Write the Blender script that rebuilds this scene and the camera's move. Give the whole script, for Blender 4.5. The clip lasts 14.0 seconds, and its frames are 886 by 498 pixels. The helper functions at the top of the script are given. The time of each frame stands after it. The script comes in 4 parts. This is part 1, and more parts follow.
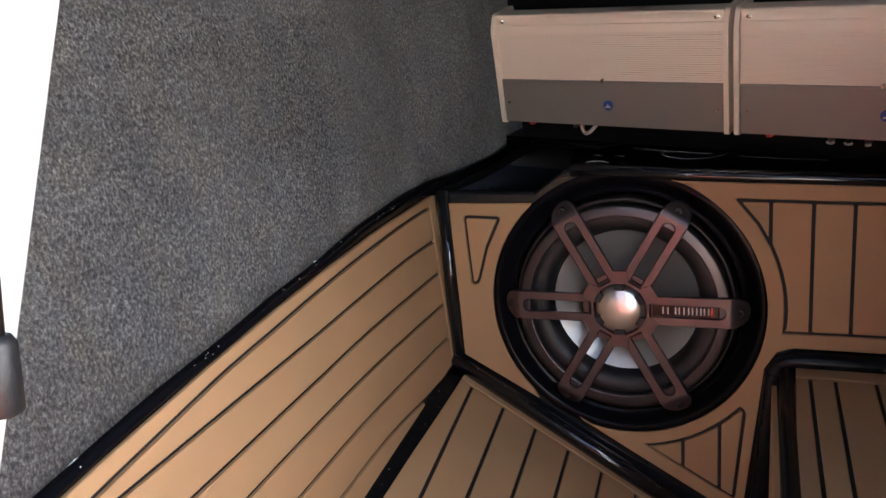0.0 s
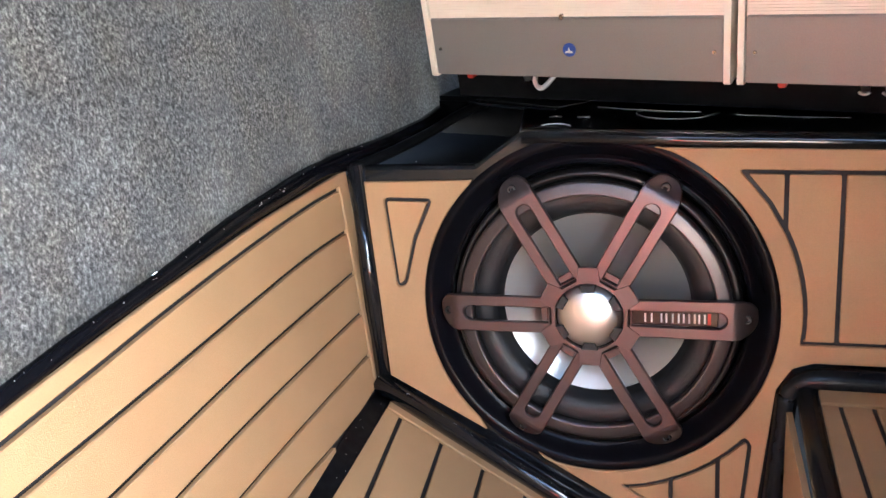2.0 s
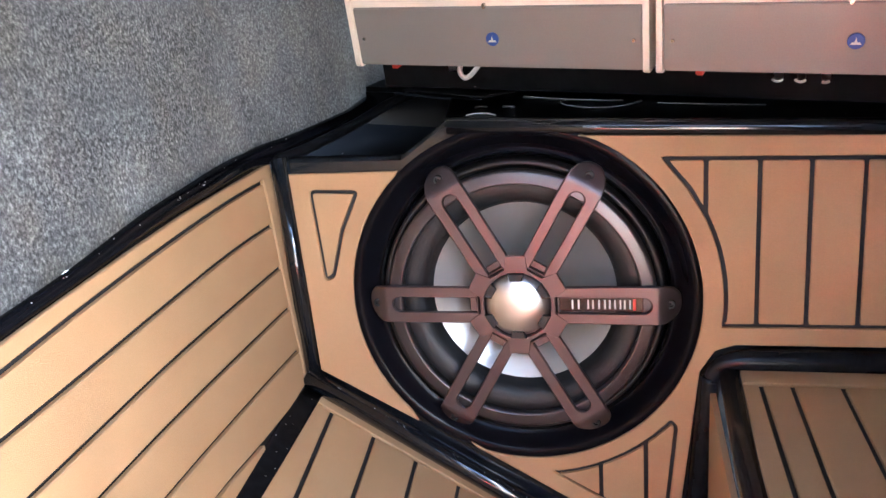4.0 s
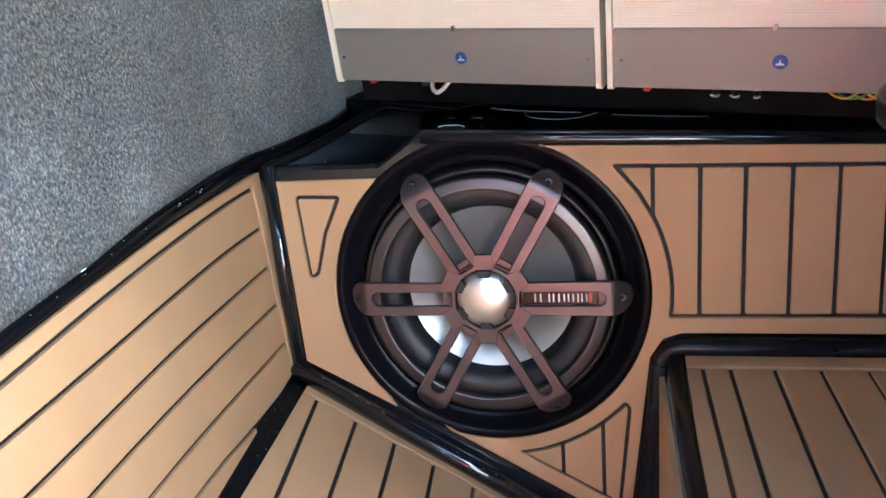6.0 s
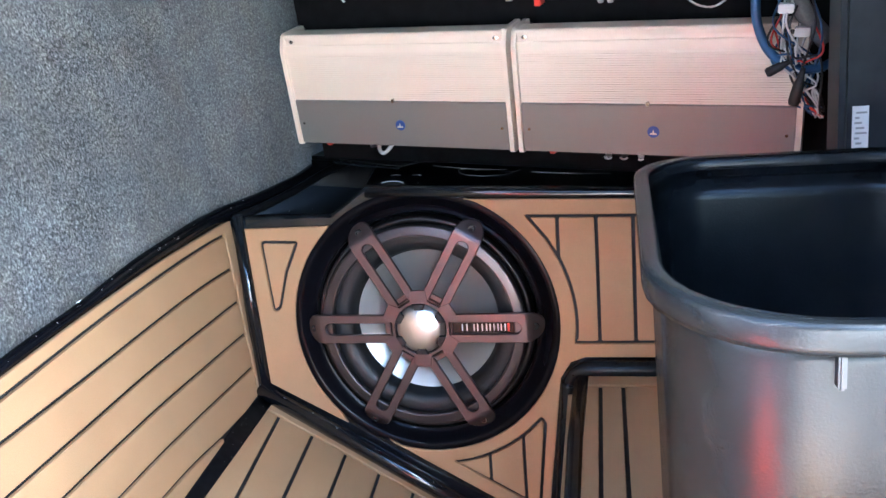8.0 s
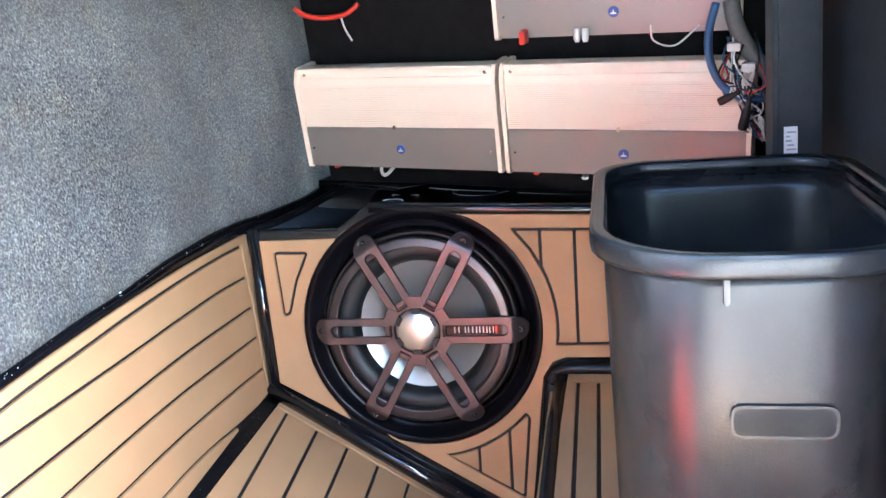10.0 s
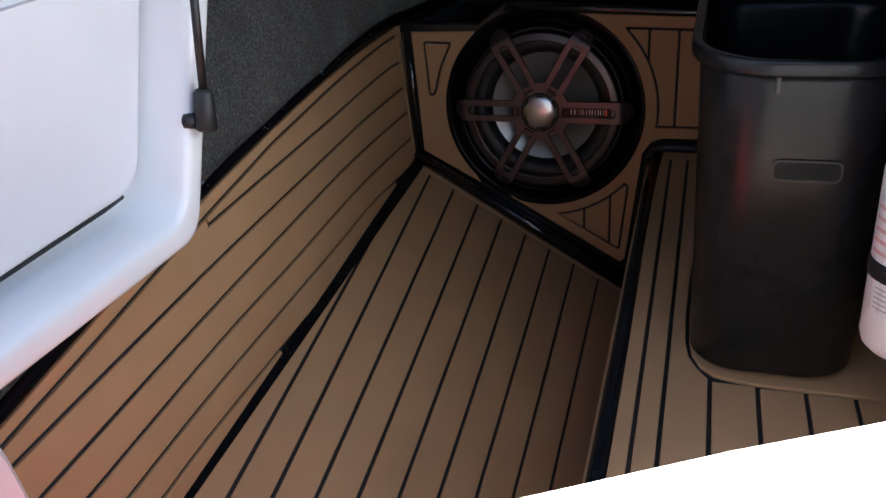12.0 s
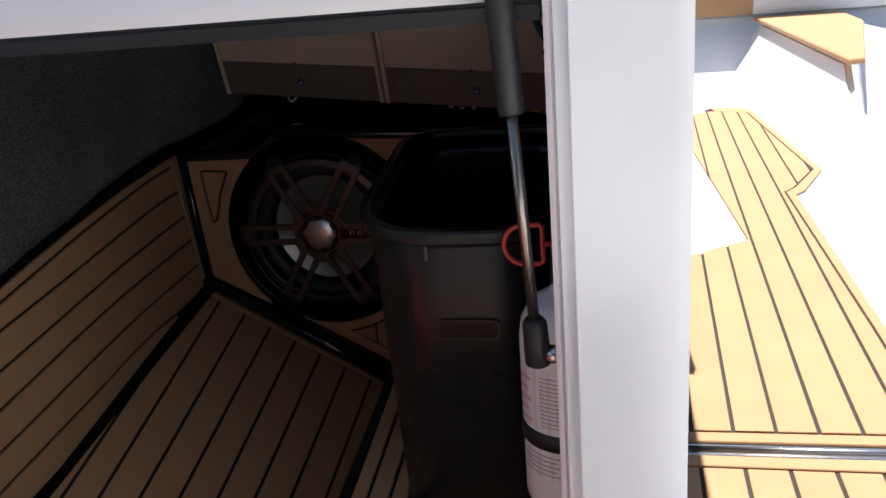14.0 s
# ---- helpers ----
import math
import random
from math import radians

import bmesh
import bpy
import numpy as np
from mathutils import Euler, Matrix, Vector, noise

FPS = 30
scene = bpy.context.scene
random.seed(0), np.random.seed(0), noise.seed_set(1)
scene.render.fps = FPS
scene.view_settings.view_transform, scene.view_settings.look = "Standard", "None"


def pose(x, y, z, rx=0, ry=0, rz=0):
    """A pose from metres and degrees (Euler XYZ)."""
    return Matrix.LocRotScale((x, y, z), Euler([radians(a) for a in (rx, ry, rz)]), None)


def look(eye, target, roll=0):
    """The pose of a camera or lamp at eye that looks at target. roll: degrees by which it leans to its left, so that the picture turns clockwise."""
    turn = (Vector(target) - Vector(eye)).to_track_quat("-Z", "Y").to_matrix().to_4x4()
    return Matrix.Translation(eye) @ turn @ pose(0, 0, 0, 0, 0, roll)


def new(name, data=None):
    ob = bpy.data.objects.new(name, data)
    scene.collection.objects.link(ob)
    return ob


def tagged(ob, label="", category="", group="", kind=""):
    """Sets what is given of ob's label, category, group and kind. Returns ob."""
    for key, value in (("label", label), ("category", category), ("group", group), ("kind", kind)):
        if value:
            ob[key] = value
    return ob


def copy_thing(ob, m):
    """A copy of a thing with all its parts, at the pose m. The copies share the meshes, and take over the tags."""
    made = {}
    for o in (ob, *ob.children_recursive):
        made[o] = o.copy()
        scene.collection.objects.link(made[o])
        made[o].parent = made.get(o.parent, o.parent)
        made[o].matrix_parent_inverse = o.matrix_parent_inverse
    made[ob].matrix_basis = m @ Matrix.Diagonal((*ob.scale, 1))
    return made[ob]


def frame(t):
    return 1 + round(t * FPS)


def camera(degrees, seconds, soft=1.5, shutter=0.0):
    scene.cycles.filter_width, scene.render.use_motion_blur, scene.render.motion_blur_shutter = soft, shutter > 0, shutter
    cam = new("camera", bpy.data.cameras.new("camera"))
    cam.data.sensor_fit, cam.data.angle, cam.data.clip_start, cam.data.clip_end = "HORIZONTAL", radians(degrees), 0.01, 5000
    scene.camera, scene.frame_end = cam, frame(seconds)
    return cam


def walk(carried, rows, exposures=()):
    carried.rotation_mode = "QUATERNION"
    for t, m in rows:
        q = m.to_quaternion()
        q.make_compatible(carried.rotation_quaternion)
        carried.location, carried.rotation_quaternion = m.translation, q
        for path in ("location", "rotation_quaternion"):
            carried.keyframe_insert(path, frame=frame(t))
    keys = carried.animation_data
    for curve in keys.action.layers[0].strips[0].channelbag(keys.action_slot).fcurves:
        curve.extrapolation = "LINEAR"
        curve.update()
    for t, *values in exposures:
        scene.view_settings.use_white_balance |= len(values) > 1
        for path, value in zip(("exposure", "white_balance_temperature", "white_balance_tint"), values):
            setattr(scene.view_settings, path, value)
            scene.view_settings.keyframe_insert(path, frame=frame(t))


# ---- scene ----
cam = camera(56.0, 14.0)
PATH = [
    (0, (0.204, -1.151, 0.345), (-0.542, 0.655, -0.078), -3.7),
    (0.5, (0.16, -1.012, 0.332), (-0.572, 0.822, 0.012), -3.8),
    (1, (0.115, -0.908, 0.327), (-0.567, 0.944, 0.0), -3.8),
    (1.5, (0.116, -0.873, 0.288), (-0.528, 0.976, -0.116), -3.9),
    (2, (0.127, -0.874, 0.301), (-0.492, 0.963, -0.19), -4.1),
    (2.5, (0.129, -0.866, 0.288), (-0.456, 0.976, -0.225), -4.1),
    (3, (0.137, -0.866, 0.295), (-0.412, 0.986, -0.226), -4.3),
    (3.2, (0.137, -0.865, 0.295), (-0.391, 0.992, -0.228), -4.3),
    (5.3, (0.136, -0.889, 0.3), (-0.305, 0.995, -0.206), -4.2),
    (5.5, (0.129, -0.9, 0.295), (-0.304, 0.986, -0.212), -4.2),
    (6, (0.164, -0.951, 0.317), (-0.265, 0.933, -0.199), -4.3),
    (6.5, (0.233, -1.009, 0.328), (-0.198, 0.873, -0.193), -4.4),
    (7, (0.28, -1.072, 0.337), (-0.158, 0.807, -0.189), -4.4),
    (7.5, (0.302, -1.11, 0.35), (-0.126, 0.774, -0.168), -4.4),
    (8, (0.28, -1.105, 0.352), (-0.143, 0.804, -0.069), -4.3),
    (8.2, (0.272, -1.102, 0.359), (-0.148, 0.824, 0.02), -4.2),
    (10.3, (0.309, -1.299, 0.325), (-0.099, 0.633, 0.01), -3.7),
    (10.5, (0.307, -1.341, 0.326), (-0.114, 0.581, -0.034), -3.7),
    (11, (0.316, -1.44, 0.353), (-0.147, 0.44, -0.149), -3.3),
    (11.4, (0.318, -1.489, 0.367), (-0.2, 0.328, -0.288), -3.5),
    (11.5, (0.322, -1.499, 0.374), (-0.211, 0.301, -0.316), -3.1),
    (12, (0.317, -1.55, 0.391), (-0.283, 0.189, -0.395), -3.3),
    (12.5, (0.353, -1.579, 0.42), (-0.287, 0.14, -0.378), -3.4),
    (13, (0.383, -1.547, 0.457), (-0.265, 0.174, -0.33), -3.4),
    (13.5, (0.46, -1.509, 0.465), (-0.148, 0.257, -0.249), -3.9),
    (14, (0.533, -1.464, 0.47), (0.151, 0.389, -0.179), -4.9),
]
EXPOSURES = [(0, 4.0, 6700, 15), (0.4, 4.95, 6600, 12), (0.7, 4.95, 6500, 12), (1.0, 5.0, 6300, 12), (1.5, 5.35, 6300, 11), (2.0, 5.55, 6400, 10), (2.5, 5.65, 6300, 11), (3.2, 5.7, 6200, 12), (5.5, 5.55, 6000, 12), (6.0, 5.5, 5700, 4), (7.0, 5.45, 5350, 4), (8.2, 5.55, 5350, 4), (10.5, 5.75, 5600, 7), (11.0, 4.9, 5600, 9), (11.7, 2.95, 6100, 10), (12.9, 1.65, 6300, 11), (13.5, 1.75, 6400, 10), (14.0, 1.05, 6500, 13)]
walk(cam, [(t, look(e, g, r)) for t, e, g, r in PATH], EXPOSURES)

# ---- world and light ----
world = bpy.data.worlds.new("world")
scene.world = world
world.use_nodes = True
wn = world.node_tree.nodes
sky = wn.new("ShaderNodeTexSky")
sky.sky_type, sky.sun_disc = "NISHITA", False
sky.sun_elevation, sky.sun_rotation = radians(72), radians(-5)
wn["Background"].inputs[1].default_value = 0.07
world.node_tree.links.new(sky.outputs[0], wn["Background"].inputs[0])
sun = new("sun", bpy.data.lights.new("sun", "SUN"))
sun.data.energy, sun.data.angle, sun.data.color = 5.0, radians(0.5), (1.0, 0.95, 0.88)
sun.matrix_world = look((-0.09, 1.05, 3.3), (0, 0, 0))

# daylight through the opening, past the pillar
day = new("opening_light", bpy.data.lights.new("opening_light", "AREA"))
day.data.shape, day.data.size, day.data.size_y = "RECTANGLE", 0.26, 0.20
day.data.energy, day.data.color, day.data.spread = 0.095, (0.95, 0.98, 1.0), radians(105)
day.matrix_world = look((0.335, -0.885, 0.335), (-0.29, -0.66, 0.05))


# ---- materials ----
def material(name, color, rough=0.5, metal=0.0, shine=0.5, grain=0.0, grain_size=200.0, bump=0.0, bump_size=300.0, stain=0.0, piece=0.0, coat=0.0):
    """A procedural surface: base colour with fine grain, broad stains, a bump and a shift from piece to piece."""
    m = bpy.data.materials.new(name)
    m.use_nodes = True
    n, l = m.node_tree.nodes, m.node_tree.links
    b = n["Principled BSDF"]
    b.inputs["Roughness"].default_value, b.inputs["Metallic"].default_value = rough, metal
    b.inputs["Coat Weight"].default_value, b.inputs["Specular IOR Level"].default_value = coat, shine
    co = n.new("ShaderNodeTexCoord").outputs["Object"]

    def noise_at(size, detail=3.0):
        t = n.new("ShaderNodeTexNoise")
        t.inputs["Scale"].default_value, t.inputs["Detail"].default_value = size, detail
        l.new(co, t.inputs["Vector"])
        return t.outputs["Fac"]

    value = None
    for fac, size in ((grain, grain_size), (stain, 9.0)):
        if fac:
            r = n.new("ShaderNodeMapRange")
            r.inputs[1].default_value, r.inputs[2].default_value = 0.3, 0.7
            r.inputs[3].default_value, r.inputs[4].default_value = 1 - fac, 1 + fac
            l.new(noise_at(size), r.inputs[0])
            if value is None:
                value = r.outputs[0]
            else:
                k = n.new("ShaderNodeMath")
                k.operation = "MULTIPLY"
                l.new(value, k.inputs[0]), l.new(r.outputs[0], k.inputs[1])
                value = k.outputs[0]
    if piece:
        r = n.new("ShaderNodeMapRange")
        r.inputs[3].default_value, r.inputs[4].default_value = 1 - piece, 1 + piece
        l.new(n.new("ShaderNodeObjectInfo").outputs["Random"], r.inputs[0])
        if value is None:
            value = r.outputs[0]
        else:
            k = n.new("ShaderNodeMath")
            k.operation = "MULTIPLY"
            l.new(value, k.inputs[0]), l.new(r.outputs[0], k.inputs[1])
            value = k.outputs[0]
    if value is None:
        b.inputs["Base Color"].default_value = (*color, 1)
    else:
        mix = n.new("ShaderNodeVectorMath")
        mix.operation = "SCALE"
        mix.inputs[0].default_value = color
        l.new(value, mix.inputs["Scale"])
        l.new(mix.outputs[0], b.inputs["Base Color"])
    if bump:
        bp = n.new("ShaderNodeBump")
        bp.inputs["Strength"].default_value, bp.inputs["Distance"].default_value = bump, 0.002
        l.new(noise_at(bump_size), bp.inputs["Height"])
        l.new(bp.outputs[0], b.inputs["Normal"])
    return m


TAN = material("tan_foam", (0.42, 0.245, 0.120), 0.75, grain=0.05, grain_size=900, bump=0.25, bump_size=1200, stain=0.05, piece=0.03)
GROOVE = material("groove_black", (0.012, 0.011, 0.011), 0.7)
GEL = material("black_gelcoat", (0.008, 0.009, 0.011), 0.12, grain=0.3, grain_size=60, bump=0.05, bump_size=25, coat=0.4)
WORN = material("worn_black_gelcoat", (0.008, 0.009, 0.011), 0.26, shine=0.24, grain=0.3, grain_size=60, bump=0.06, bump_size=30)
SATIN = material("satin_black_panel", (0.020, 0.022, 0.026), 0.48, shine=0.3, grain=0.2, grain_size=50, bump=0.04, bump_size=30)
AFT_GREY = material("aft_deck_grey", (0.13, 0.125, 0.12), 0.8, shine=0.2, grain=0.2, grain_size=300, bump=0.3, bump_size=400)
DULL = material("black_board", (0.006, 0.006, 0.0065), 0.7, shine=0.15, grain=0.3, grain_size=80)


def heather(m):
    """Needle-felt carpet: short stretched fibres in greys, with faint olive and blue patches."""
    n, l = m.node_tree.nodes, m.node_tree.links
    b = n["Principled BSDF"]
    co = n.new("ShaderNodeTexCoord").outputs["Object"]

    def field(scale, detail, rough=0.6):
        mp = n.new("ShaderNodeMapping")
        mp.inputs["Scale"].default_value = scale
        mp.inputs["Rotation"].default_value = (0.5, 0.0, 0.0)
        t = n.new("ShaderNodeTexNoise")
        t.inputs["Scale"].default_value, t.inputs["Detail"].default_value, t.inputs["Roughness"].default_value = 1.0, detail, rough
        l.new(co, mp.inputs[0]), l.new(mp.outputs[0], t.inputs["Vector"])
        return t.outputs["Fac"]

    def ramp(fac, stops):
        r = n.new("ShaderNodeValToRGB")
        e = r.color_ramp.elements
        while len(e) < len(stops):
            e.new(0.5)
        for k, (at, c) in enumerate(stops):
            e[k].position, e[k].color = at, (*c, 1)
        l.new(fac, r.inputs[0])
        return r.outputs[0]

    def mixed(kind, fac, a, c):
        x = n.new("ShaderNodeMixRGB")
        x.blend_type = kind
        x.inputs[0].default_value = fac
        l.new(a, x.inputs[1]), l.new(c, x.inputs[2])
        return x.outputs[0]

    fine = field((360, 350, 290), 6.0, 0.75)
    fibre = ramp(fine, [(0.32, (0.044, 0.044, 0.045)), (0.46, (0.100, 0.100, 0.100)), (0.54, (0.150, 0.150, 0.150)), (0.67, (0.300, 0.300, 0.297))])
    tint = ramp(field((34, 26, 17), 3.0), [(0.36, (0.98, 1.0, 1.02)), (0.50, (1.0, 1.0, 1.0)), (0.64, (1.03, 1.01, 0.96))])
    patch = ramp(field((11, 9, 6), 3.0), [(0.35, (0.84, 0.84, 0.84)), (0.65, (1.10, 1.10, 1.10))])
    l.new(mixed("MULTIPLY", 1.0, mixed("MULTIPLY", 1.0, fibre, tint), patch), b.inputs["Base Color"])
    bp = n.new("ShaderNodeBump")
    bp.inputs["Strength"].default_value, bp.inputs["Distance"].default_value = 0.8, 0.0015
    l.new(fine, bp.inputs["Height"]), l.new(bp.outputs[0], b.inputs["Normal"])


CARPET = material("grey_carpet", (0.2, 0.2, 0.2), 1.0, shine=0.1)
heather(CARPET)
WHITE = material("white_gelcoat", (0.8, 0.8, 0.8), 0.25, stain=0.02, bump=0.03, bump_size=30, coat=0.3)
VINYL = material("white_vinyl", (0.72, 0.72, 0.74), 0.5, bump=0.15, bump_size=900, stain=0.02)
# white paint; its cream tint is warm bounced light put into the colour
AMPWHITE = material("warm_lit_white_enamel", (0.74, 0.64, 0.53), 0.38, stain=0.02)
AMPGREY = material("grey_anodised", (0.215, 0.202, 0.186), 0.42, metal=0.3, grain=0.05, grain_size=700)
FLANGE = material("black_ring", (0.004, 0.004, 0.0055), 0.17, shine=0.10)
POCKET = material("deep_black_gelcoat", (0.006, 0.006, 0.0068), 0.34, shine=0.07, grain=0.4, grain_size=90, bump=0.06, bump_size=22)
MATT = material("black_bulkhead", (0.005, 0.005, 0.0055), 0.85, shine=0.1, grain=0.3, grain_size=60)
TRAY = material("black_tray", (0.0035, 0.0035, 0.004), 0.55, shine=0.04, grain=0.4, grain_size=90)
BRONZE = material("gunmetal_paint", (0.132, 0.100, 0.101), 0.36, metal=0.8, grain=0.08, grain_size=1500)
RINGM = material("dark_gunmetal_paint", (0.104, 0.092, 0.096), 0.32, metal=0.8, grain=0.08, grain_size=1500)
RUBBER = material("black_rubber", (0.012, 0.012, 0.013), 0.5, bump=0.1, bump_size=500)
CONE = material("silver_cone", (0.46, 0.47, 0.46), 0.38, metal=0.72, stain=0.06)
CHROME = material("satin_chrome", (0.80, 0.80, 0.80), 0.30, metal=1.0)
BINP = material("black_plastic", (0.010, 0.011, 0.012), 0.25, shine=0.30, bump=0.08, bump_size=700, grain=0.15, grain_size=40)
EXTW = material("white_cylinder", (0.75, 0.72, 0.72), 0.3)
RED = material("red_plastic", (0.55, 0.035, 0.02), 0.4)
BLUE = material("blue_badge", (0.015, 0.06, 0.28), 0.3)
INK = material("grey_print", (0.33, 0.31, 0.31), 0.6)
STEEL = material("steel", (0.55, 0.53, 0.5), 0.25, metal=1.0)
ROD = material("dark_rod", (0.30, 0.27, 0.24), 0.3, metal=1.0)
WIREB = material("blue_wire", (0.02, 0.075, 0.18), 0.4)
WIREW = material("white_wire", (0.55, 0.54, 0.52), 0.4)
WIREY = material("yellow_wire", (0.6, 0.45, 0.05), 0.4)
BASKET = material("black_paint", (0.010, 0.008, 0.008), 0.42)
BADGE = material("dark_red_badge", (0.022, 0.003, 0.003), 0.20)
LABEL = material("paper_label", (0.68, 0.62, 0.62), 0.5, stain=0.04)
PRINTRED = material("pale_red_print", (0.62, 0.36, 0.34), 0.5)
GROUND = material("pale_concrete", (0.42, 0.40, 0.37), 0.8, grain=0.1, grain_size=8)
SEAMGREY = material("grey_thread", (0.40, 0.39, 0.42), 0.7)
SLEEVE = material("grey_sleeve", (0.10, 0.105, 0.10), 0.8, grain=0.2, grain_size=600)
# a lighter black for the tab under the bin's rim
BINTAB = material("lighter_black_plastic", (0.035, 0.035, 0.035), 0.4)
WIREG = material("green_wire", (0.05, 0.28, 0.08), 0.4)
WIREO = material("orange_wire", (0.6, 0.16, 0.03), 0.4)
FOLD_RED = material("red_folds", (0.72, 0.08, 0.05), 0.8, grain=0.15, grain_size=600, bump=0.3, bump_size=700, stain=0.08)
# pinkish white for the edges of the opening
PINK = material("pinkish_white", (0.74, 0.66, 0.66), 0.35, stain=0.03)


# ---- mesh helpers ----
def part(name, bm, mat, parent=None, label="", smooth=False):
    me = bpy.data.meshes.new(name)
    if smooth:
        for fc in bm.faces:
            fc.smooth = True
    bm.to_mesh(me)
    bm.free()
    me.materials.append(mat)
    ob = new(name, me)
    if parent is not None:
        ob.parent = parent
    if label:
        ob["label"] = label
    return ob


def thing(name, label, category, kind="", group="", at=(0, 0, 0)):
    ob = new(name)
    ob.location = at
    ob.empty_display_size = 0.05
    return tagged(ob, label, category, group, kind)


def flat(points):
    """A map from the plane (u, v, out) to the world, from origin, u and v axes and the outward normal."""
    o, u, v, w = [Vector(p) for p in points]
    return lambda a, b, c=0.0: o + u * a + v * b + w * c


def plate(loops, thick, place, base=0.0, bevel=0.0, cuts=()):
    """A flat piece with the outline loops[0] and holes loops[1:], standing from base to base + thick."""
    bm = bmesh.new()
    edges = []
    for loop in loops:
        vs = [bm.verts.new((p[0], p[1], 0)) for p in loop]
        edges += [bm.edges.new((vs[i], vs[(i + 1) % len(vs)])) for i in range(len(vs))]
    bmesh.ops.triangle_fill(bm, edges=edges, use_beauty=True)
    bmesh.ops.recalc_face_normals(bm, faces=bm.faces[:])
    top = bmesh.ops.extrude_face_region(bm, geom=bm.faces[:])
    moved = [g for g in top["geom"] if isinstance(g, bmesh.types.BMVert)]
    for v in moved:
        v.co.z = thick
    if bevel:
        ms = set(moved)
        bm.normal_update()
        edge = [e for e in bm.edges if e.verts[0] in ms and e.verts[1] in ms and len(e.link_faces) == 2 and e.calc_face_angle(0) > 0.8]
        bmesh.ops.bevel(bm, geom=edge, offset=bevel, segments=1, affect="EDGES", clamp_overlap=True)
    for x in cuts:
        bmesh.ops.bisect_plane(bm, geom=bm.verts[:] + bm.edges[:] + bm.faces[:], plane_co=(x, 0, 0), plane_no=(1, 0, 0))
    for v in bm.verts:
        v.co = place(v.co.x, v.co.y, base + v.co.z)
    bmesh.ops.recalc_face_normals(bm, faces=bm.faces[:])
    return bm


def clip(poly, a, b, c):
    """The part of a polygon where a*x + b*y <= c."""
    out = []
    for i, p in enumerate(poly):
        q = poly[(i + 1) % len(poly)]
        dp, dq = a * p[0] + b * p[1] - c, a * q[0] + b * q[1] - c
        if dp <= 0:
            out.append(p)
        if dp * dq < 0:
            s = dp / (dp - dq)
            out.append((p[0] + (q[0] - p[0]) * s, p[1] + (q[1] - p[1]) * s))
    clean = []
    for p in out:
        if not clean or math.dist(p, clean[-1]) > 5e-4:
            clean.append(p)
    if clean and math.dist(clean[0], clean[-1]) < 5e-4:
        clean.pop()
    return clean


def area(poly):
    return 0.5 * sum(p[0] * q[1] - q[0] * p[1] for p, q in zip(poly, poly[1:] + poly[:1]))


def inset(poly, d):
    """The polygon moved inwards by d along each corner's bisector."""
    s = 1 if area(poly) > 0 else -1
    out = []
    for i, p in enumerate(poly):
        a, b = Vector(poly[i - 1][:2]), Vector(poly[(i + 1) % len(poly)][:2])
        p = Vector(p[:2])
        e, f = (p - a).normalized(), (b - p).normalized()
        n1, n2 = Vector((-e.y, e.x)) * s, Vector((-f.y, f.x)) * s
        m = (n1 + n2)
        m = m / max(0.35, m.length_squared) * 2 if m.length > 1e-6 else n1
        out.append(tuple(p + m * d if m.length <= 2.2 else p + m.normalized() * 2.2 * d))
    return out


def rounded(poly, r, steps=4):
    """The polygon with its corners rounded (quadratic curves)."""
    out = []
    for i, p in enumerate(poly):
        p, a, b = Vector(p[:2]), Vector(poly[i - 1][:2]), Vector(poly[(i + 1) % len(poly)][:2])
        if (p - a).normalized().dot((b - p).normalized()) > 0.94:
            out.append(tuple(p))
            continue
        s = p + (a - p).normalized() * min(r, (a - p).length * 0.45)
        e = p + (b - p).normalized() * min(r, (b - p).length * 0.45)
        for k in range(steps + 1):
            t = k / steps
            out.append(tuple(s * (1 - t) ** 2 + p * 2 * t * (1 - t) + e * t * t))
    return out


def arc(r, a0, a1, steps=16, c=(0, 0)):
    return [(c[0] + r * math.cos(radians(a0 + (a1 - a0) * k / steps)), c[1] + r * math.sin(radians(a0 + (a1 - a0) * k / steps))) for k in range(steps + 1)]


def lathe(profile, steps=64, place=None):
    """A turned mesh from (radius, out) pairs round the w axis of place."""
    bm = bmesh.new()
    rows = []
    for r, w in profile:
        rows.append([bm.verts.new(place(r * math.cos(2 * math.pi * k / steps), r * math.sin(2 * math.pi * k / steps), w)) for k in range(steps)] if r > 1e-6 else [bm.verts.new(place(0, 0, w))])
    for p, q in zip(rows, rows[1:]):
        for k in range(steps):
            j = (k + 1) % steps
            ring = [p[k % len(p)], p[j % len(p)], q[j % len(q)], q[k % len(q)]]
            seen = []
            for v in ring:
                if v not in seen:
                    seen.append(v)
            if len(seen) > 2:
                bm.faces.new(seen)
    bmesh.ops.recalc_face_normals(bm, faces=bm.faces[:])
    return bm


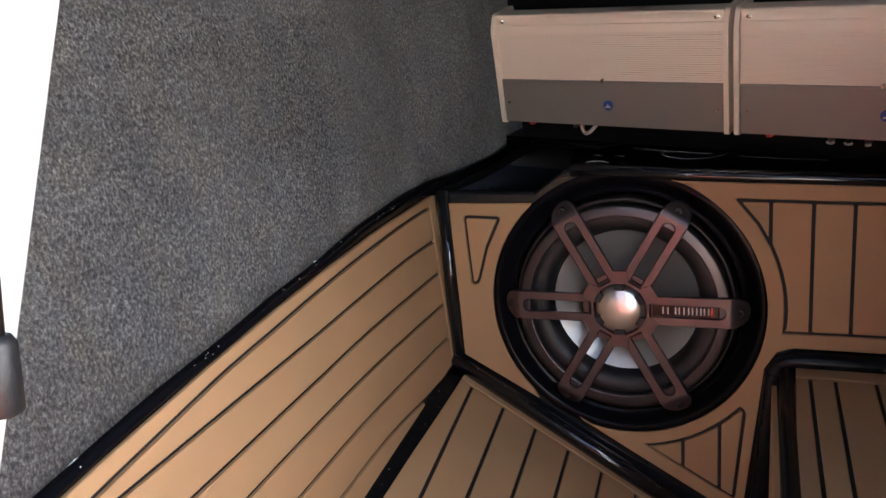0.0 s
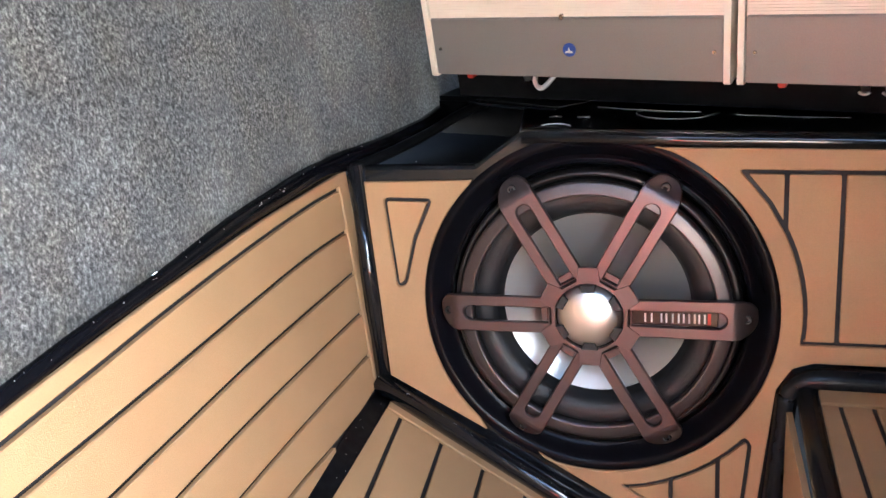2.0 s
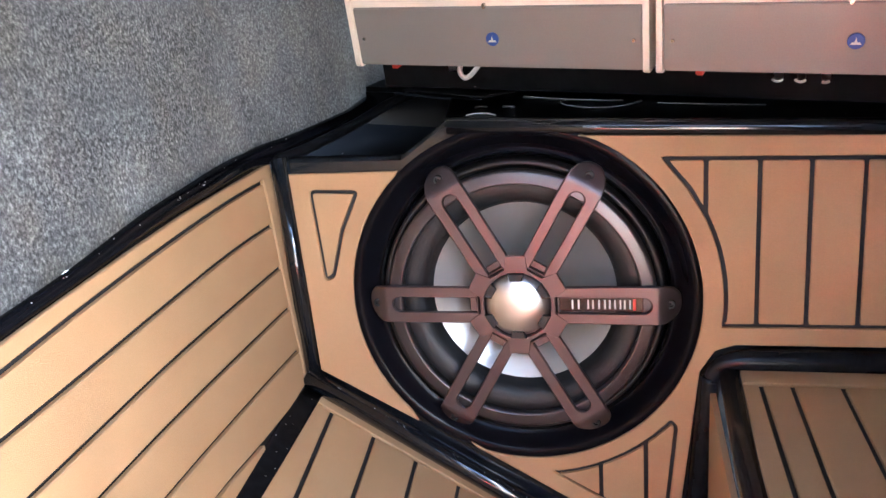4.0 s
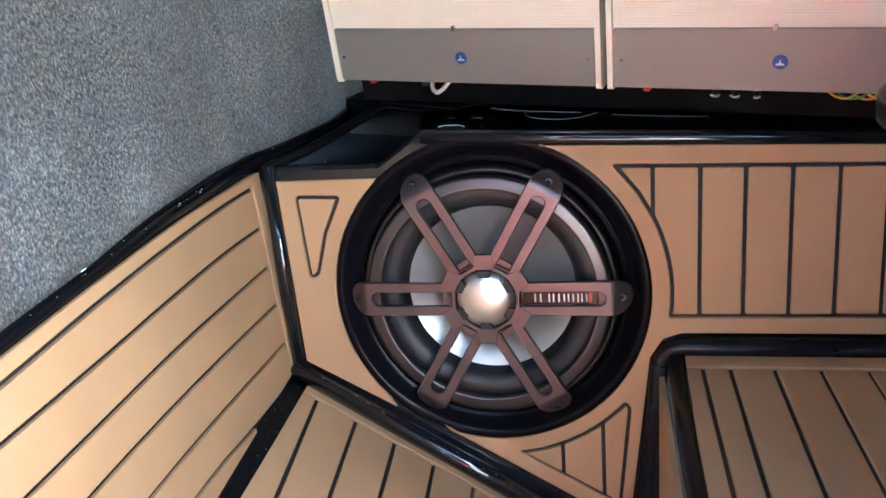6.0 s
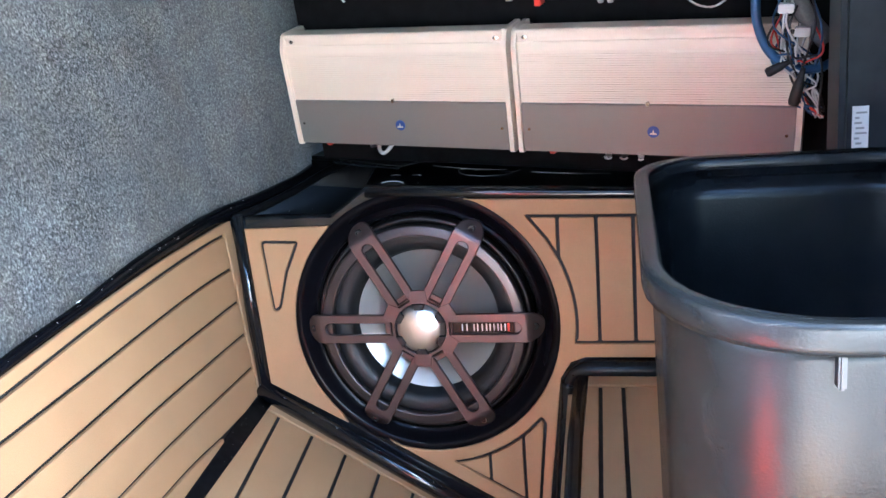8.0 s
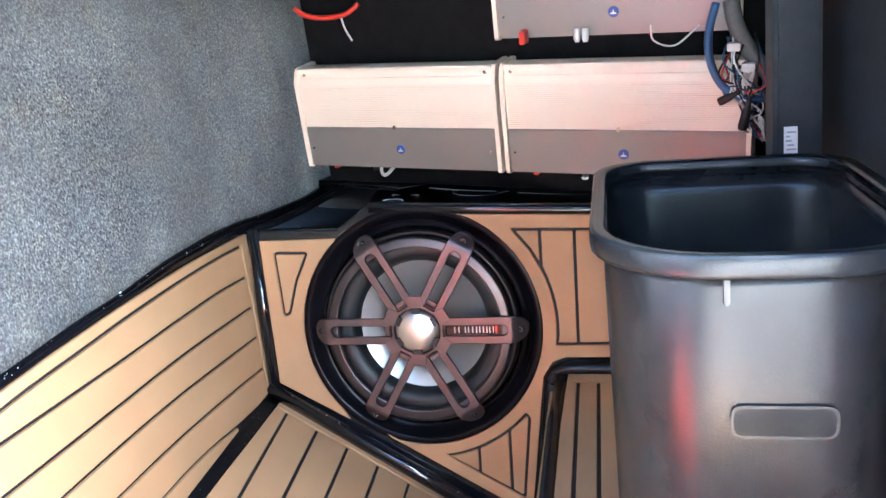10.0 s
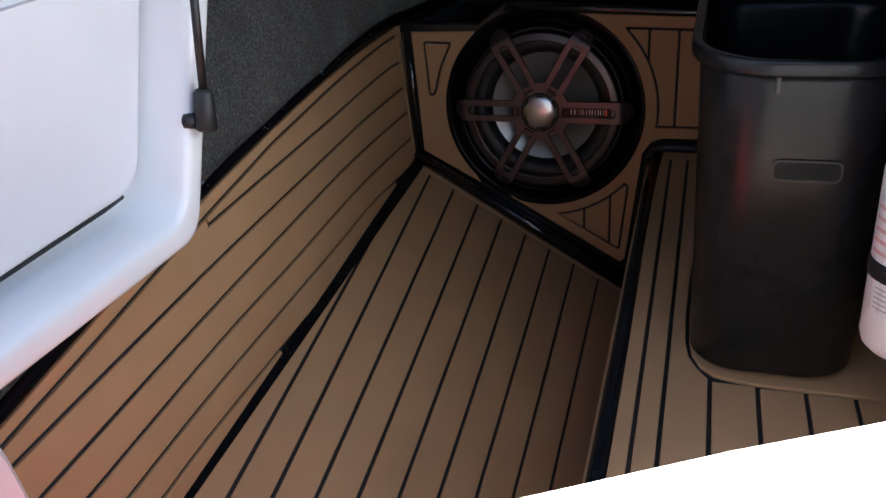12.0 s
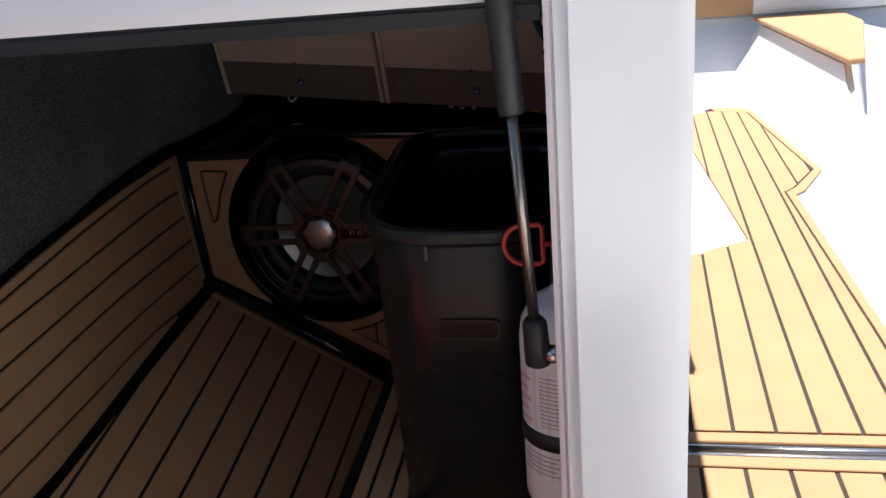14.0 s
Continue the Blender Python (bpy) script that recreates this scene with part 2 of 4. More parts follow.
def tube(points, r, sides=8, closed=False):
    """A round bar along points; r may be one radius or one for each point."""
    bm = bmesh.new()
    pts = [Vector(p) for p in points]
    rows, n = [], len(pts)
    side = None
    for i, p in enumerate(pts):
        d = (pts[(i + 1) % n] - pts[i - 1]) if closed else (pts[min(i + 1, n - 1)] - pts[max(i - 1, 0)])
        d.normalize()
        if side is None:
            side = d.orthogonal().normalized()
        side = (side - d * side.dot(d)).normalized()
        up = d.cross(side)
        k = r[i] if isinstance(r, (list, tuple)) else r
        rows.append([bm.verts.new(p + (side * math.cos(2 * math.pi * j / sides) + up * math.sin(2 * math.pi * j / sides)) * k) for j in range(sides)])
    for i in range(n if closed else n - 1):
        p, q = rows[i], rows[(i + 1) % n]
        for j in range(sides):
            bm.faces.new((p[j], p[(j + 1) % sides], q[(j + 1) % sides], q[j]))
    if not closed:
        bm.faces.new(rows[0][::-1]), bm.faces.new(rows[-1])
    bmesh.ops.recalc_face_normals(bm, faces=bm.faces[:])
    return bm


def smooth_path(points, steps=6):
    """Catmull-Rom points through the given ones."""
    p = [Vector(q) for q in points]
    p = [p[0] * 2 - p[1]] + p + [p[-1] * 2 - p[-2]]
    out = []
    for i in range(1, len(p) - 2):
        for k in range(steps):
            t = k / steps
            a, b, c, d = p[i - 1], p[i], p[i + 1], p[i + 2]
            out.append(0.5 * ((2 * b) + (c - a) * t + (2 * a - 5 * b + 4 * c - d) * t * t + (3 * b - a - 3 * c + d) * t ** 3))
    out.append(p[-2])
    return out


def block(x0, x1, y0, y1, z0, z1, bevel=0.0, m=None, seg=2):
    bm = bmesh.new()
    bmesh.ops.create_cube(bm, size=1)
    for v in bm.verts:
        v.co = Vector((x0 + (v.co.x + 0.5) * (x1 - x0), y0 + (v.co.y + 0.5) * (y1 - y0), z0 + (v.co.z + 0.5) * (z1 - z0)))
    if bevel:
        bmesh.ops.bevel(bm, geom=bm.edges[:], offset=bevel, segments=seg, affect="EDGES", clamp_overlap=True)
    if m is not None:
        bm.transform(m)
    return bm


def structure(name, bm, mat, label, smooth=False):
    return tagged(part(name, bm, mat, None, smooth=smooth), label, "", "", "structure")



# ---- the locker's shell ----
# planes: the speaker baffle is y = 0; the floor, the hull side and the step have frames of their own (u, v, out)
BAFFLE = flat([(0, 0, 0), (1, 0, 0), (0, 0, 1), (0, -1, 0)])
STEP = flat([(0, 0, -0.074), (1, 0, 0), (0, 0.9986, 0.053), (0, -0.053, 0.9986)])
FLOOR_N = Vector((0.5906, -0.0288, 1)).normalized()


def FLOOR(x, y, c=0.0):
    """The hull floor falls away from the side and a little towards the opening; c is the height over it."""
    return Vector((x, y, -0.1359 - 0.5906 * (x + 0.2265) + 0.0288 * (y + 0.03))) + FLOOR_N * c


# -- hull floor --
def strip(place, poly, direction, at, widths, border, thick, holder, base=0.001):
    """Foam strips cut out of poly along a direction, with open joints, as parts of holder; at: first joint, widths: spacing."""
    inner = inset(poly, border) if border else poly
    nx, ny = -direction[1], direction[0]
    half = 0.0024
    cuts = [at + widths * k for k in range(-40, 60)]
    for a, b in zip(cuts, cuts[1:]):
        piece = clip(clip(inner, nx, ny, b - half), -nx, -ny, -(a + half))
        if len(piece) > 2 and abs(area(piece)) > 2e-4:
            part("plank", plate([piece], thick, place, base, 0.0008), TAN, holder)


floor = structure("floor", plate([[(-0.274, 0.0), (0.215, 0.0), (0.246, -1.34), (-0.168, -1.34)]], 0.03, FLOOR, -0.03), GEL, "black hull floor under tan foam decking")
foam_xy = [(-0.2462, -0.004), (0.202, -0.004), (0.232, -1.30), (-0.160, -1.30), (-0.1815, -0.985), (-0.2000, -0.70), (-0.2135, -0.50), (-0.2305, -0.25), (-0.2365, -0.15)]
part("joint_backing", plate([foam_xy], 0.002, FLOOR, -0.001), GROOVE, floor)
FRONT = -0.0300
part("border", plate([clip(foam_xy, 0, -1, -(FRONT + 0.0020))], 0.005, FLOOR, 0.0, 0.001), TAN, floor)
# the joints fan in a little towards the opening: (place at the baffle, lean)
FAN = [(-0.2625, 0.1145)] + [(-0.2270 + 0.0489 * k, 0.1171 - 0.0115 * k) for k in range(9)]
floor_area = clip(foam_xy, 0, 1, FRONT - 0.0020)
for k in range(-1, len(FAN)):
    piece = floor_area
    if k >= 0:
        x0, m = FAN[k]
        piece = clip(piece, -1, -m, -(x0 + 0.0021 - 0.03 * m))
    if k + 1 < len(FAN):
        x0, m = FAN[k + 1]
        piece = clip(piece, 1, m, x0 - 0.0021 - 0.03 * m)
    if len(piece) > 2 and abs(area(piece)) > 2e-4:
        part("plank", plate([piece], 0.005, FLOOR, 0.0, 0.0008), TAN, floor)

# -- hull side panel: a slightly twisted surface over the seam with the floor, as (distance aft, height) --
def seam_at(u):
    return Vector((-0.266 + 0.0785 * u, -u, -0.1189 - 0.0752 * u))


def side_up(u):
    return Vector((-(0.09 + 0.1 * u), 0, 1)).normalized()


def SIDE(u, v, c=0.0):
    d = side_up(u)
    n = d.cross(Vector((0.0785, -1, -0.0752))).normalized()
    n = n if n.x > 0 else -n
    return seam_at(u) + d * v + n * c


def curve(points, u):
    """A smooth value at u through (u, value) points."""
    k = max(0, min(len(points) - 2, sum(1 for p in points if p[0] <= u) - 1))
    (a, fa), (b_, fb) = points[k], points[k + 1]
    fp = points[k - 1] if k > 0 else (2 * a - b_, 2 * fa - fb)
    fn = points[k + 2] if k + 2 < len(points) else (2 * b_ - a, 2 * fb - fa)
    m0, m1 = (fb - fp[1]) / (b_ - fp[0]), (fn[1] - fa) / (fn[0] - a)
    h = b_ - a
    t = (u - a) / h
    return (2 * t ** 3 - 3 * t * t + 1) * fa + (t ** 3 - 2 * t * t + t) * h * m0 + (3 * t * t - 2 * t ** 3) * fb + (t ** 3 - t * t) * h * m1


TOP = [(0.0, 0.2785), (0.12, 0.2815), (0.2, 0.2830), (0.38, 0.2800), (0.52, 0.2745), (0.65, 0.2665), (0.76, 0.2585), (1.03, 0.231), (1.125, 0.220), (1.40, 0.190)]
RIM = [(0.0, 0.2605), (0.09, 0.2650), (0.22, 0.2660), (0.36, 0.2635), (0.47, 0.2592), (0.575, 0.2550), (0.665, 0.2478), (0.75, 0.2405), (0.905, 0.226), (1.0, 0.2165), (1.126, 0.2055), (1.4, 0.180)]
FOOT = [(0.0, 0.296), (0.1, 0.3010), (0.2, 0.2995), (0.3, 0.2945), (0.4, 0.2885), (0.5, 0.2830), (0.55, 0.2805), (0.65, 0.2750), (0.76, 0.2680), (1.0, 0.2425), (1.4, 0.203)]
LINES = [[(0.0, 0.2105), (0.12, 0.2180), (0.25, 0.2205), (0.4, 0.2215), (0.6, 0.2250), (0.8, 0.2280)],
         [(0.0, 0.1605), (0.14, 0.1685), (0.275, 0.1750), (0.41, 0.1775), (0.52, 0.1795), (0.7, 0.183), (0.85, 0.185), (1.12, 0.185), (1.4, 0.183)],
         [(0.0, 0.1105), (0.15, 0.1220), (0.3, 0.1320), (0.43, 0.1370), (0.62, 0.1405), (0.78, 0.1434), (0.94, 0.1445), (1.4, 0.1440)],
         [(0.0, 0.0575), (0.2, 0.0755), (0.34, 0.0855), (0.48, 0.0910), (0.6, 0.0945), (0.8, 0.1034), (0.96, 0.1057), (1.4, 0.1075)],
         [(0.0, 0.006), (0.157, 0.0225), (0.235, 0.0330), (0.32, 0.0400), (0.42, 0.0435), (0.53, 0.0490), (0.83, 0.0648), (0.98, 0.0689), (1.4, 0.0730)],
         [(0.0, -0.05), (0.28, -0.014), (0.6, 0.010), (0.855, 0.0285), (0.95, 0.033), (1.4, 0.0370)], [(0.0, -0.10), (0.8, -0.03), (1.4, 0.008)]]
TIP = 0.775
FLOOR_EDGE = [(-y, x) for x, y in foam_xy[:1] + foam_xy[:-7:-1]]


def cove_top(u):
    """The lower end of the planks, over the cove along the floor."""
    return curve([(0.0, 0.0155), (0.3, 0.0140), (0.6, 0.0115), (1.4, 0.0105)], u)


U0, U1, HALF = 0.0148, 1.38, 0.0024
span = [-0.016 + (U1 + 0.016) * k / 60 for k in range(61)]


def top_at(u, d=0.0):
    return curve(TOP, u) - d


side = structure("wall_side", plate([[(-0.03, -0.03), (U1 + 0.02, -0.03)] + [(u, top_at(u)) for u in span[::-1]] + [(-0.03, 0.28)]], 0.02, SIDE, -0.022), GEL, "black hull side behind tan foam planks")
part("joint_backing", plate([[(-0.016, 0.010), (U1, 0.012)] + [(u, top_at(u, 0.005)) for u in span[::-1]]], 0.002, SIDE, -0.002), GROOVE, side)
inner_span = [u for u in span if u > 0.012]
part("border", plate([[(-0.016, 0.010), (0.0100, 0.010), (0.0100, curve(RIM, 0.010) + HALF)] + [(u, curve(RIM, u) + HALF) for u in inner_span] + [(u, top_at(u, 0.002)) for u in span[::-1]]], 0.005, SIDE, 0.0, 0.001), TAN, side)
for n_line, lower in enumerate(LINES):
    hi, lo = [], []
    last = TIP - HALF if n_line == 0 else U1
    stops = [U0 + (last - U0) * k / 69 for k in range(70)]
    if n_line == 1:
        stops = sorted(stops + [TIP + HALF - 0.0004, TIP + HALF])
    for u in stops:
        h1 = curve(RIM, u) - HALF
        if n_line > 1 or n_line == 1 and u < TIP + HALF:
            h1 = min(h1, curve(LINES[n_line - 1], u) - HALF)
        h0 = max(curve(lower, u) + HALF, cove_top(u))
        if h1 - h0 > 0.003:
            hi.append((u, h1)), lo.append((u, h0))
    if n_line == 0:
        tip_lo, tip_hi = lo[-1][1], hi[-1][1]
        lo.append((last + 0.0018, tip_lo + 0.0025)), hi.append((last + 0.0018, tip_hi - 0.0025))
    if len(hi) > 2:
        part("plank", plate([lo + hi[::-1]], 0.005, SIDE, 0.0, 0.0008), TAN, side)

# -- speaker box with baffle, step and shelf --
bm = plate([[(-0.275, -0.10), (-0.275, -0.14), (0.20, -0.42), (0.60, -0.42), (0.60, 0.166), (0.32, 0.180), (0.1, 0.190), (-0.072, 0.198), (-0.125, 0.162), (-0.275, 0.164)][::-1], arc(0.1865, 0, 360 - 7.5, 47)], 0.02, BAFFLE, -0.02, 0.004)
box = structure("wall_speaker_box", bm, GEL, "glossy black speaker box front with tan foam panels")


def foam(loops, holder=None, thick=0.0045, name="panel"):
    return part(name, plate(loops, thick, BAFFLE, 0.0005, 0.001), TAN, holder or box)


R_CUT = 0.193
tri = rounded([(-0.234, 0.129), (-0.174, 0.127), (-0.197, 0.08), (-0.2130, 0.0250), (-0.2260, 0.0210)], 0.008, 3)
left = [(-0.256, 0.147), (-0.244, -0.09)] + [(-0.128, -0.152)] + arc(R_CUT, 230, 133, 18)[1:] + [(-0.128, 0.147)]
foam([left, tri])
part("joint_backing", plate([inset(tri, -0.003)], 0.002, BAFFLE, -0.0012), GROOVE, box)
foam([inset(tri, 0.0045)])
blk = [(0.150, 0.1535), (0.575, 0.141), (0.575, -0.0295), (0.2140, -0.0295)] + arc(0.2135, -8, 24, 7)[0:] + [(0.178, 0.118)]
low = [(0.027, -0.2085), (0.154, -0.2815), (0.168, -0.146), (0.160, -0.137)] + arc(0.2110, -43, -80, 7)
right = [(0.068, 0.178), (0.590, 0.158), (0.590, -0.049), (0.225, -0.049), (0.205, -0.056), (0.190, -0.080), (0.164, -0.298), (0.156, -0.305), (-0.066, -0.1765)] + arc(R_CUT, 252, 360 + 68, 40)
foam([right, rounded(blk, 0.004, 2), rounded(low, 0.005, 2)])
for lp in (blk, low):
    part("joint_backing", plate([inset(lp, -0.003)], 0.002, BAFFLE, -0.0012), GROOVE, box)


def cells(poly, xs):
    """The polygon cut by upright joints at xs, each cell a foam piece."""
    inner = inset(poly, 0.0045)
    for a, b in zip([-9] + xs, xs + [9]):
        p = clip(clip(inner, 1, 0, b - 0.0024), -1, 0, -(a + 0.0024))
        if len(p) > 2:
            foam([rounded(p, 0.002, 2)], name="plank")


cells(blk, [0.1945, 0.2455, 0.2935, 0.342, 0.390, 0.438, 0.486, 0.534])
cells(low, [0.083, 0.133])

# -- rounded black coves where the panels meet --
def cove(name, pts, r, mat=None, label="glossy black rounded cove between foam panels"):
    return structure(name, tube(pts, r, 10), mat or GEL, label, True)


cove("trim_corner", [(-0.2665, -0.001, 0.166), (-0.254, -0.001, -0.10)], 0.0100)
cove("trim_baffle_foot", [(-0.262, -0.006, -0.097), (0.20, -0.012, -0.368)], 0.0135)


def seam_cove(u):
    """The hollow cove between hull side and floor: from the lowest plank down to the edge of the floor's foam."""
    a, c = SIDE(u, cove_top(u) + 0.001, 0.0022), seam_at(u)
    c.z = FLOOR(c.x, c.y).z
    b = FLOOR(curve(FLOOR_EDGE, u) + 0.001, -u, 0.0022)
    c = c * 0.8 + (a + b) * 0.1
    return [a * (1 - w) ** 2 + c * 2 * w * (1 - w) + b * w * w for w in [k / 8 for k in range(9)]]


bm = bmesh.new()
rows = []
for k in range(41):
    u = 0.004 + 1.296 * k / 40
    root = seam_at(u) - Vector((0.004, 0, 0.012))
    rows.append([bm.verts.new(p) for p in seam_cove(u) + [root]])
for p, q in zip(rows, rows[1:]):
    for k in range(10):
        bm.faces.new((p[k], q[k], q[(k + 1) % 10], p[(k + 1) % 10]))
bm.faces.new(rows[0]), bm.faces.new(rows[-1])
bmesh.ops.recalc_face_normals(bm, faces=bm.faces[:])
structure("trim_floor_seam", bm, POCKET, "dusty black cove between hull side and floor", True)
step_trim = smooth_path([(0.60, -0.005, -0.066), (0.42, -0.005, -0.066), (0.28, -0.005, -0.066), (0.240, -0.005, -0.066), (0.222, -0.0045, -0.0675), (0.209, -0.004, -0.0745), (0.2015, -0.004, -0.088), (0.1985, -0.004, -0.11), (0.178, -0.004, -0.35)], 5)
cove("trim_step_back", step_trim, [0.0112 + 0.0033 * min(1.0, max(0.0, (p[0] - 0.205) / 0.035)) for p in step_trim], WORN)

# -- step (raised deck beside the hull floor) --
step_poly = [(0.212, -0.004), (0.60, -0.004), (0.60, -1.35), (0.236, -1.35), (0.227, -0.86), (0.222, -0.60), (0.216, -0.35), (0.211, -0.18)]
step = structure("step", plate([step_poly], 0.026, STEP, -0.026, 0.005), GEL, "raised black deck step with tan foam planks")
part("edge_bead", tube([STEP(x + 0.0065, y, -0.0045) for x, y in ((0.212, -0.012), (0.2115, -0.18), (0.216, -0.35), (0.222, -0.60), (0.227, -0.86), (0.236, -1.34))], 0.0098, 12), WORN, step, "rounded black edge of the step", True)
top_poly = [(0.229, -0.020), (0.56, -0.020), (0.56, -1.30), (0.251, -1.30), (0.243, -0.85), (0.239, -0.66), (0.232, -0.42), (0.228, -0.2)]
part("joint_backing", plate([top_poly], 0.002, STEP, -0.001), GROOVE, step)
part("border", plate([clip(top_poly, 0, -1, 0.0480)], 0.005, STEP, 0.0, 0.001), TAN, step)
plank_area = clip(top_poly, 0, 1, -0.0525)


def joint(k, y):
    """The joints of the step: two close ones by its edge, then even ones, all leaning a little."""
    return ((0.2445, 0.2740, 0.320, 0.3675, 0.415, 0.4625, 0.510)[k] + (0.020, 0.0155, 0.016, 0.017, 0.017, 0.017, 0.017)[k] * -y)


def step_plank(k, back, front):
    g = 0.0024
    right = [(joint(k + 1, back) - g, back), (joint(k + 1, front) - g, front)] if k < 6 else [(0.56, back), (0.56, front)]
    poly = right + [(joint(k, front) + g, front), (joint(k, back) + g, back)]
    part("plank", plate([poly], 0.005, STEP, 0.0, 0.0008), TAN, step)


part("plank", plate([clip(plank_area, 1, 0.020, 0.2445 - 0.0024)], 0.005, STEP, 0.0, 0.0008), TAN, step)
step_plank(0, -0.0525, -1.30)
g = 0.0024
# the plank beside the pad of the bin keeps clear of its rounded corner
part("plank", plate([[(joint(2, -0.0525) - g, -0.0525), (joint(2, -0.42) - g, -0.42), (0.3015, -0.440), (0.2995, -0.50), (0.3000, -0.60), (0.3022, -0.660), (0.3070, -0.692), (0.3170, -0.715), (joint(2, -0.733) - g, -0.733), (joint(2, -1.3) - g, -1.30), (joint(1, -1.3) + g, -1.30), (joint(1, -0.0525) + g, -0.0525)]], 0.005, STEP, 0.0, 0.0008), TAN, step)
for k in range(2, 7):
    step_plank(k, -0.0525, -0.4265)
    step_plank(k, -0.740 if k > 2 else -0.738, -1.30)
part("bin_pad", plate([[(0.56, -0.4315), (0.325, -0.4315), (0.3065, -0.445), (0.304, -0.50), (0.3045, -0.60), (0.3067, -0.658), (0.3110, -0.688), (0.3205, -0.710), (0.335, -0.7245), (0.36, -0.7315), (0.40, -0.734), (0.56, -0.736)]], 0.005, STEP, 0.0, 0.001), TAN, step)
part("cheek", plate([[(0.014, -0.10), (1.3, -0.168), (1.3, -0.55), (0.014, -0.42)]], 0.006, flat([(0.203, 0, 0), (0.022, -1, 0), (0.005, 0, 1), (-1, -0.022, 0.005)]), -0.003), TAN, step)

# -- shelf, walls --
SHELF = flat([(0, 0, 0.194), (1, 0, -0.05), (0, 1, 0.045), (0.05, -0.045, 1)])
shelf_bm = plate([[(-0.0745, 0.009), (0.60, 0.009), (0.60, 0.498), (-0.30, 0.498), (-0.30, 0.30), (-0.12, 0.26)]], 0.007, SHELF, -0.007, 0.002)
shelf = structure("shelf", shelf_bm, POCKET, "dusty glossy black shelf behind the speaker box")
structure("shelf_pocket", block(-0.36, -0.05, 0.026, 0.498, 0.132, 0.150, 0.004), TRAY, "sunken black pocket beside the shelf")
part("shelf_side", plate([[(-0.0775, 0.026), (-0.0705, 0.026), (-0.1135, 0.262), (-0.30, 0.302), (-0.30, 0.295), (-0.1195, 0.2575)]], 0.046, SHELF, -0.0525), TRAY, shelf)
part("lip", tube([(-0.070, 0.0045, 0.1925), (0.1, 0.0045, 0.1845), (0.32, 0.0045, 0.1745), (0.60, 0.0045, 0.1605)], 0.0092, 16), GEL, shelf, smooth=True)
structure("wall_back", block(-0.6, 0.66, 0.50, 0.54, -0.4, 0.75), MATT, "black rear bulkhead of the locker")
# own colour unknown; kept dark to cut bounced light
structure("ceiling", block(-0.6, 0.60, -0.05, 0.54, 0.62, 0.67), DULL, "dark underside of the deck above the locker")
structure("wall_right", plate([[(0.861, -0.6), (-0.54, -0.6), (-0.54, 0.598), (0.861, 0.598)]], 0.022, flat([(0.557, 0, 0), (0, -1, 0), (0, 0, 1), (1, 0, 0)]), 0.0, 0.004), SATIN, "satin black partition beside the locker")
structure("wall_right_panel", block(0.549, 0.5565, -0.860, -0.135, -0.06, 0.596, 0.003), SATIN, "satin black panel on the partition")
structure("post", block(0.479, 0.530, -0.2690, -0.215, -0.06, 0.597, 0.006), SATIN, "satin black post beside the amplifiers")


def carpet_foot(u):
    """The lower edge of the carpet: over the foam panel, then along the shelf."""
    if u >= 0.0:
        return SIDE(u, curve(FOOT, u), -0.004)
    return Vector((-0.292 + 0.04 * min(1, -u / 0.2), -u, 0.168 + curve([(0.0, 0.009), (0.14, 0.014), (0.28, 0.028), (0.42, 0.040), (0.6, 0.048)], -u)))


bm = bmesh.new()
rows = []
rnd = random.Random(7)
for k in range(241):
    u = -0.5 + k * (U1 + 0.5) / 240
    p = carpet_foot(u)
    ragged = rnd.uniform(-0.0022, 0.0014)
    rows.append([bm.verts.new((p.x - 0.20 * h * h - (0.09 + 0.1 * max(u, 0)) * h, p.y, p.z + h + (ragged if h == 0 else 0.0))) for h in [0, 0.02, 0.08, 0.16, 0.26, 0.38, 0.5]])
for p, q in zip(rows, rows[1:]):
    for k in range(6):
        bm.faces.new((p[k], p[k + 1], q[k + 1], q[k]))
bmesh.ops.solidify(bm, geom=bm.faces[:], thickness=0.006)
structure("wall_carpet", bm, CARPET, "dark grey heathered carpet lining the hull side", True)
def edge_at(u):
    if u >= 0.0:
        return SIDE(u, 0.5 * (curve(FOOT, u) + top_at(u)), -0.45 * edge_radius(u))
    return carpet_foot(u) + Vector((0.004, 0, -0.008 * max(0.0, 1 + u / 0.25)))


def edge_radius(u):
    return 0.0125 if u < 0.0 else max(0.0065, 0.5 * (curve(FOOT, u) - top_at(u)) + 0.0015)


edge_us = [-0.45 + k * (U1 + 0.45) / 50 for k in range(51)]
trim = tube([edge_at(u) + Vector((0.0, 0, 0.0008 * math.sin(31 * u))) for u in edge_us], [edge_radius(u) for u in edge_us], 10)
structure("trim", trim, FLANGE, "glossy black edge between carpet and foam panel", True)


# -- amplifiers --
AMP_U = Vector((0.969, -0.229, -0.062)).normalized()
AMP_W = AMP_U.cross(Vector((0, -0.27, 1))).normalized()
AMP_V = AMP_W.cross(AMP_U)


def amp_frame(p):
    return Matrix(((AMP_U.x, -AMP_W.x, AMP_V.x, p.x), (AMP_U.y, -AMP_W.y, AMP_V.y, p.y), (AMP_U.z, -AMP_W.z, AMP_V.z, p.z), (0, 0, 0, 1)))


AMP_SIZE = (0.349, 0.060, 0.150)


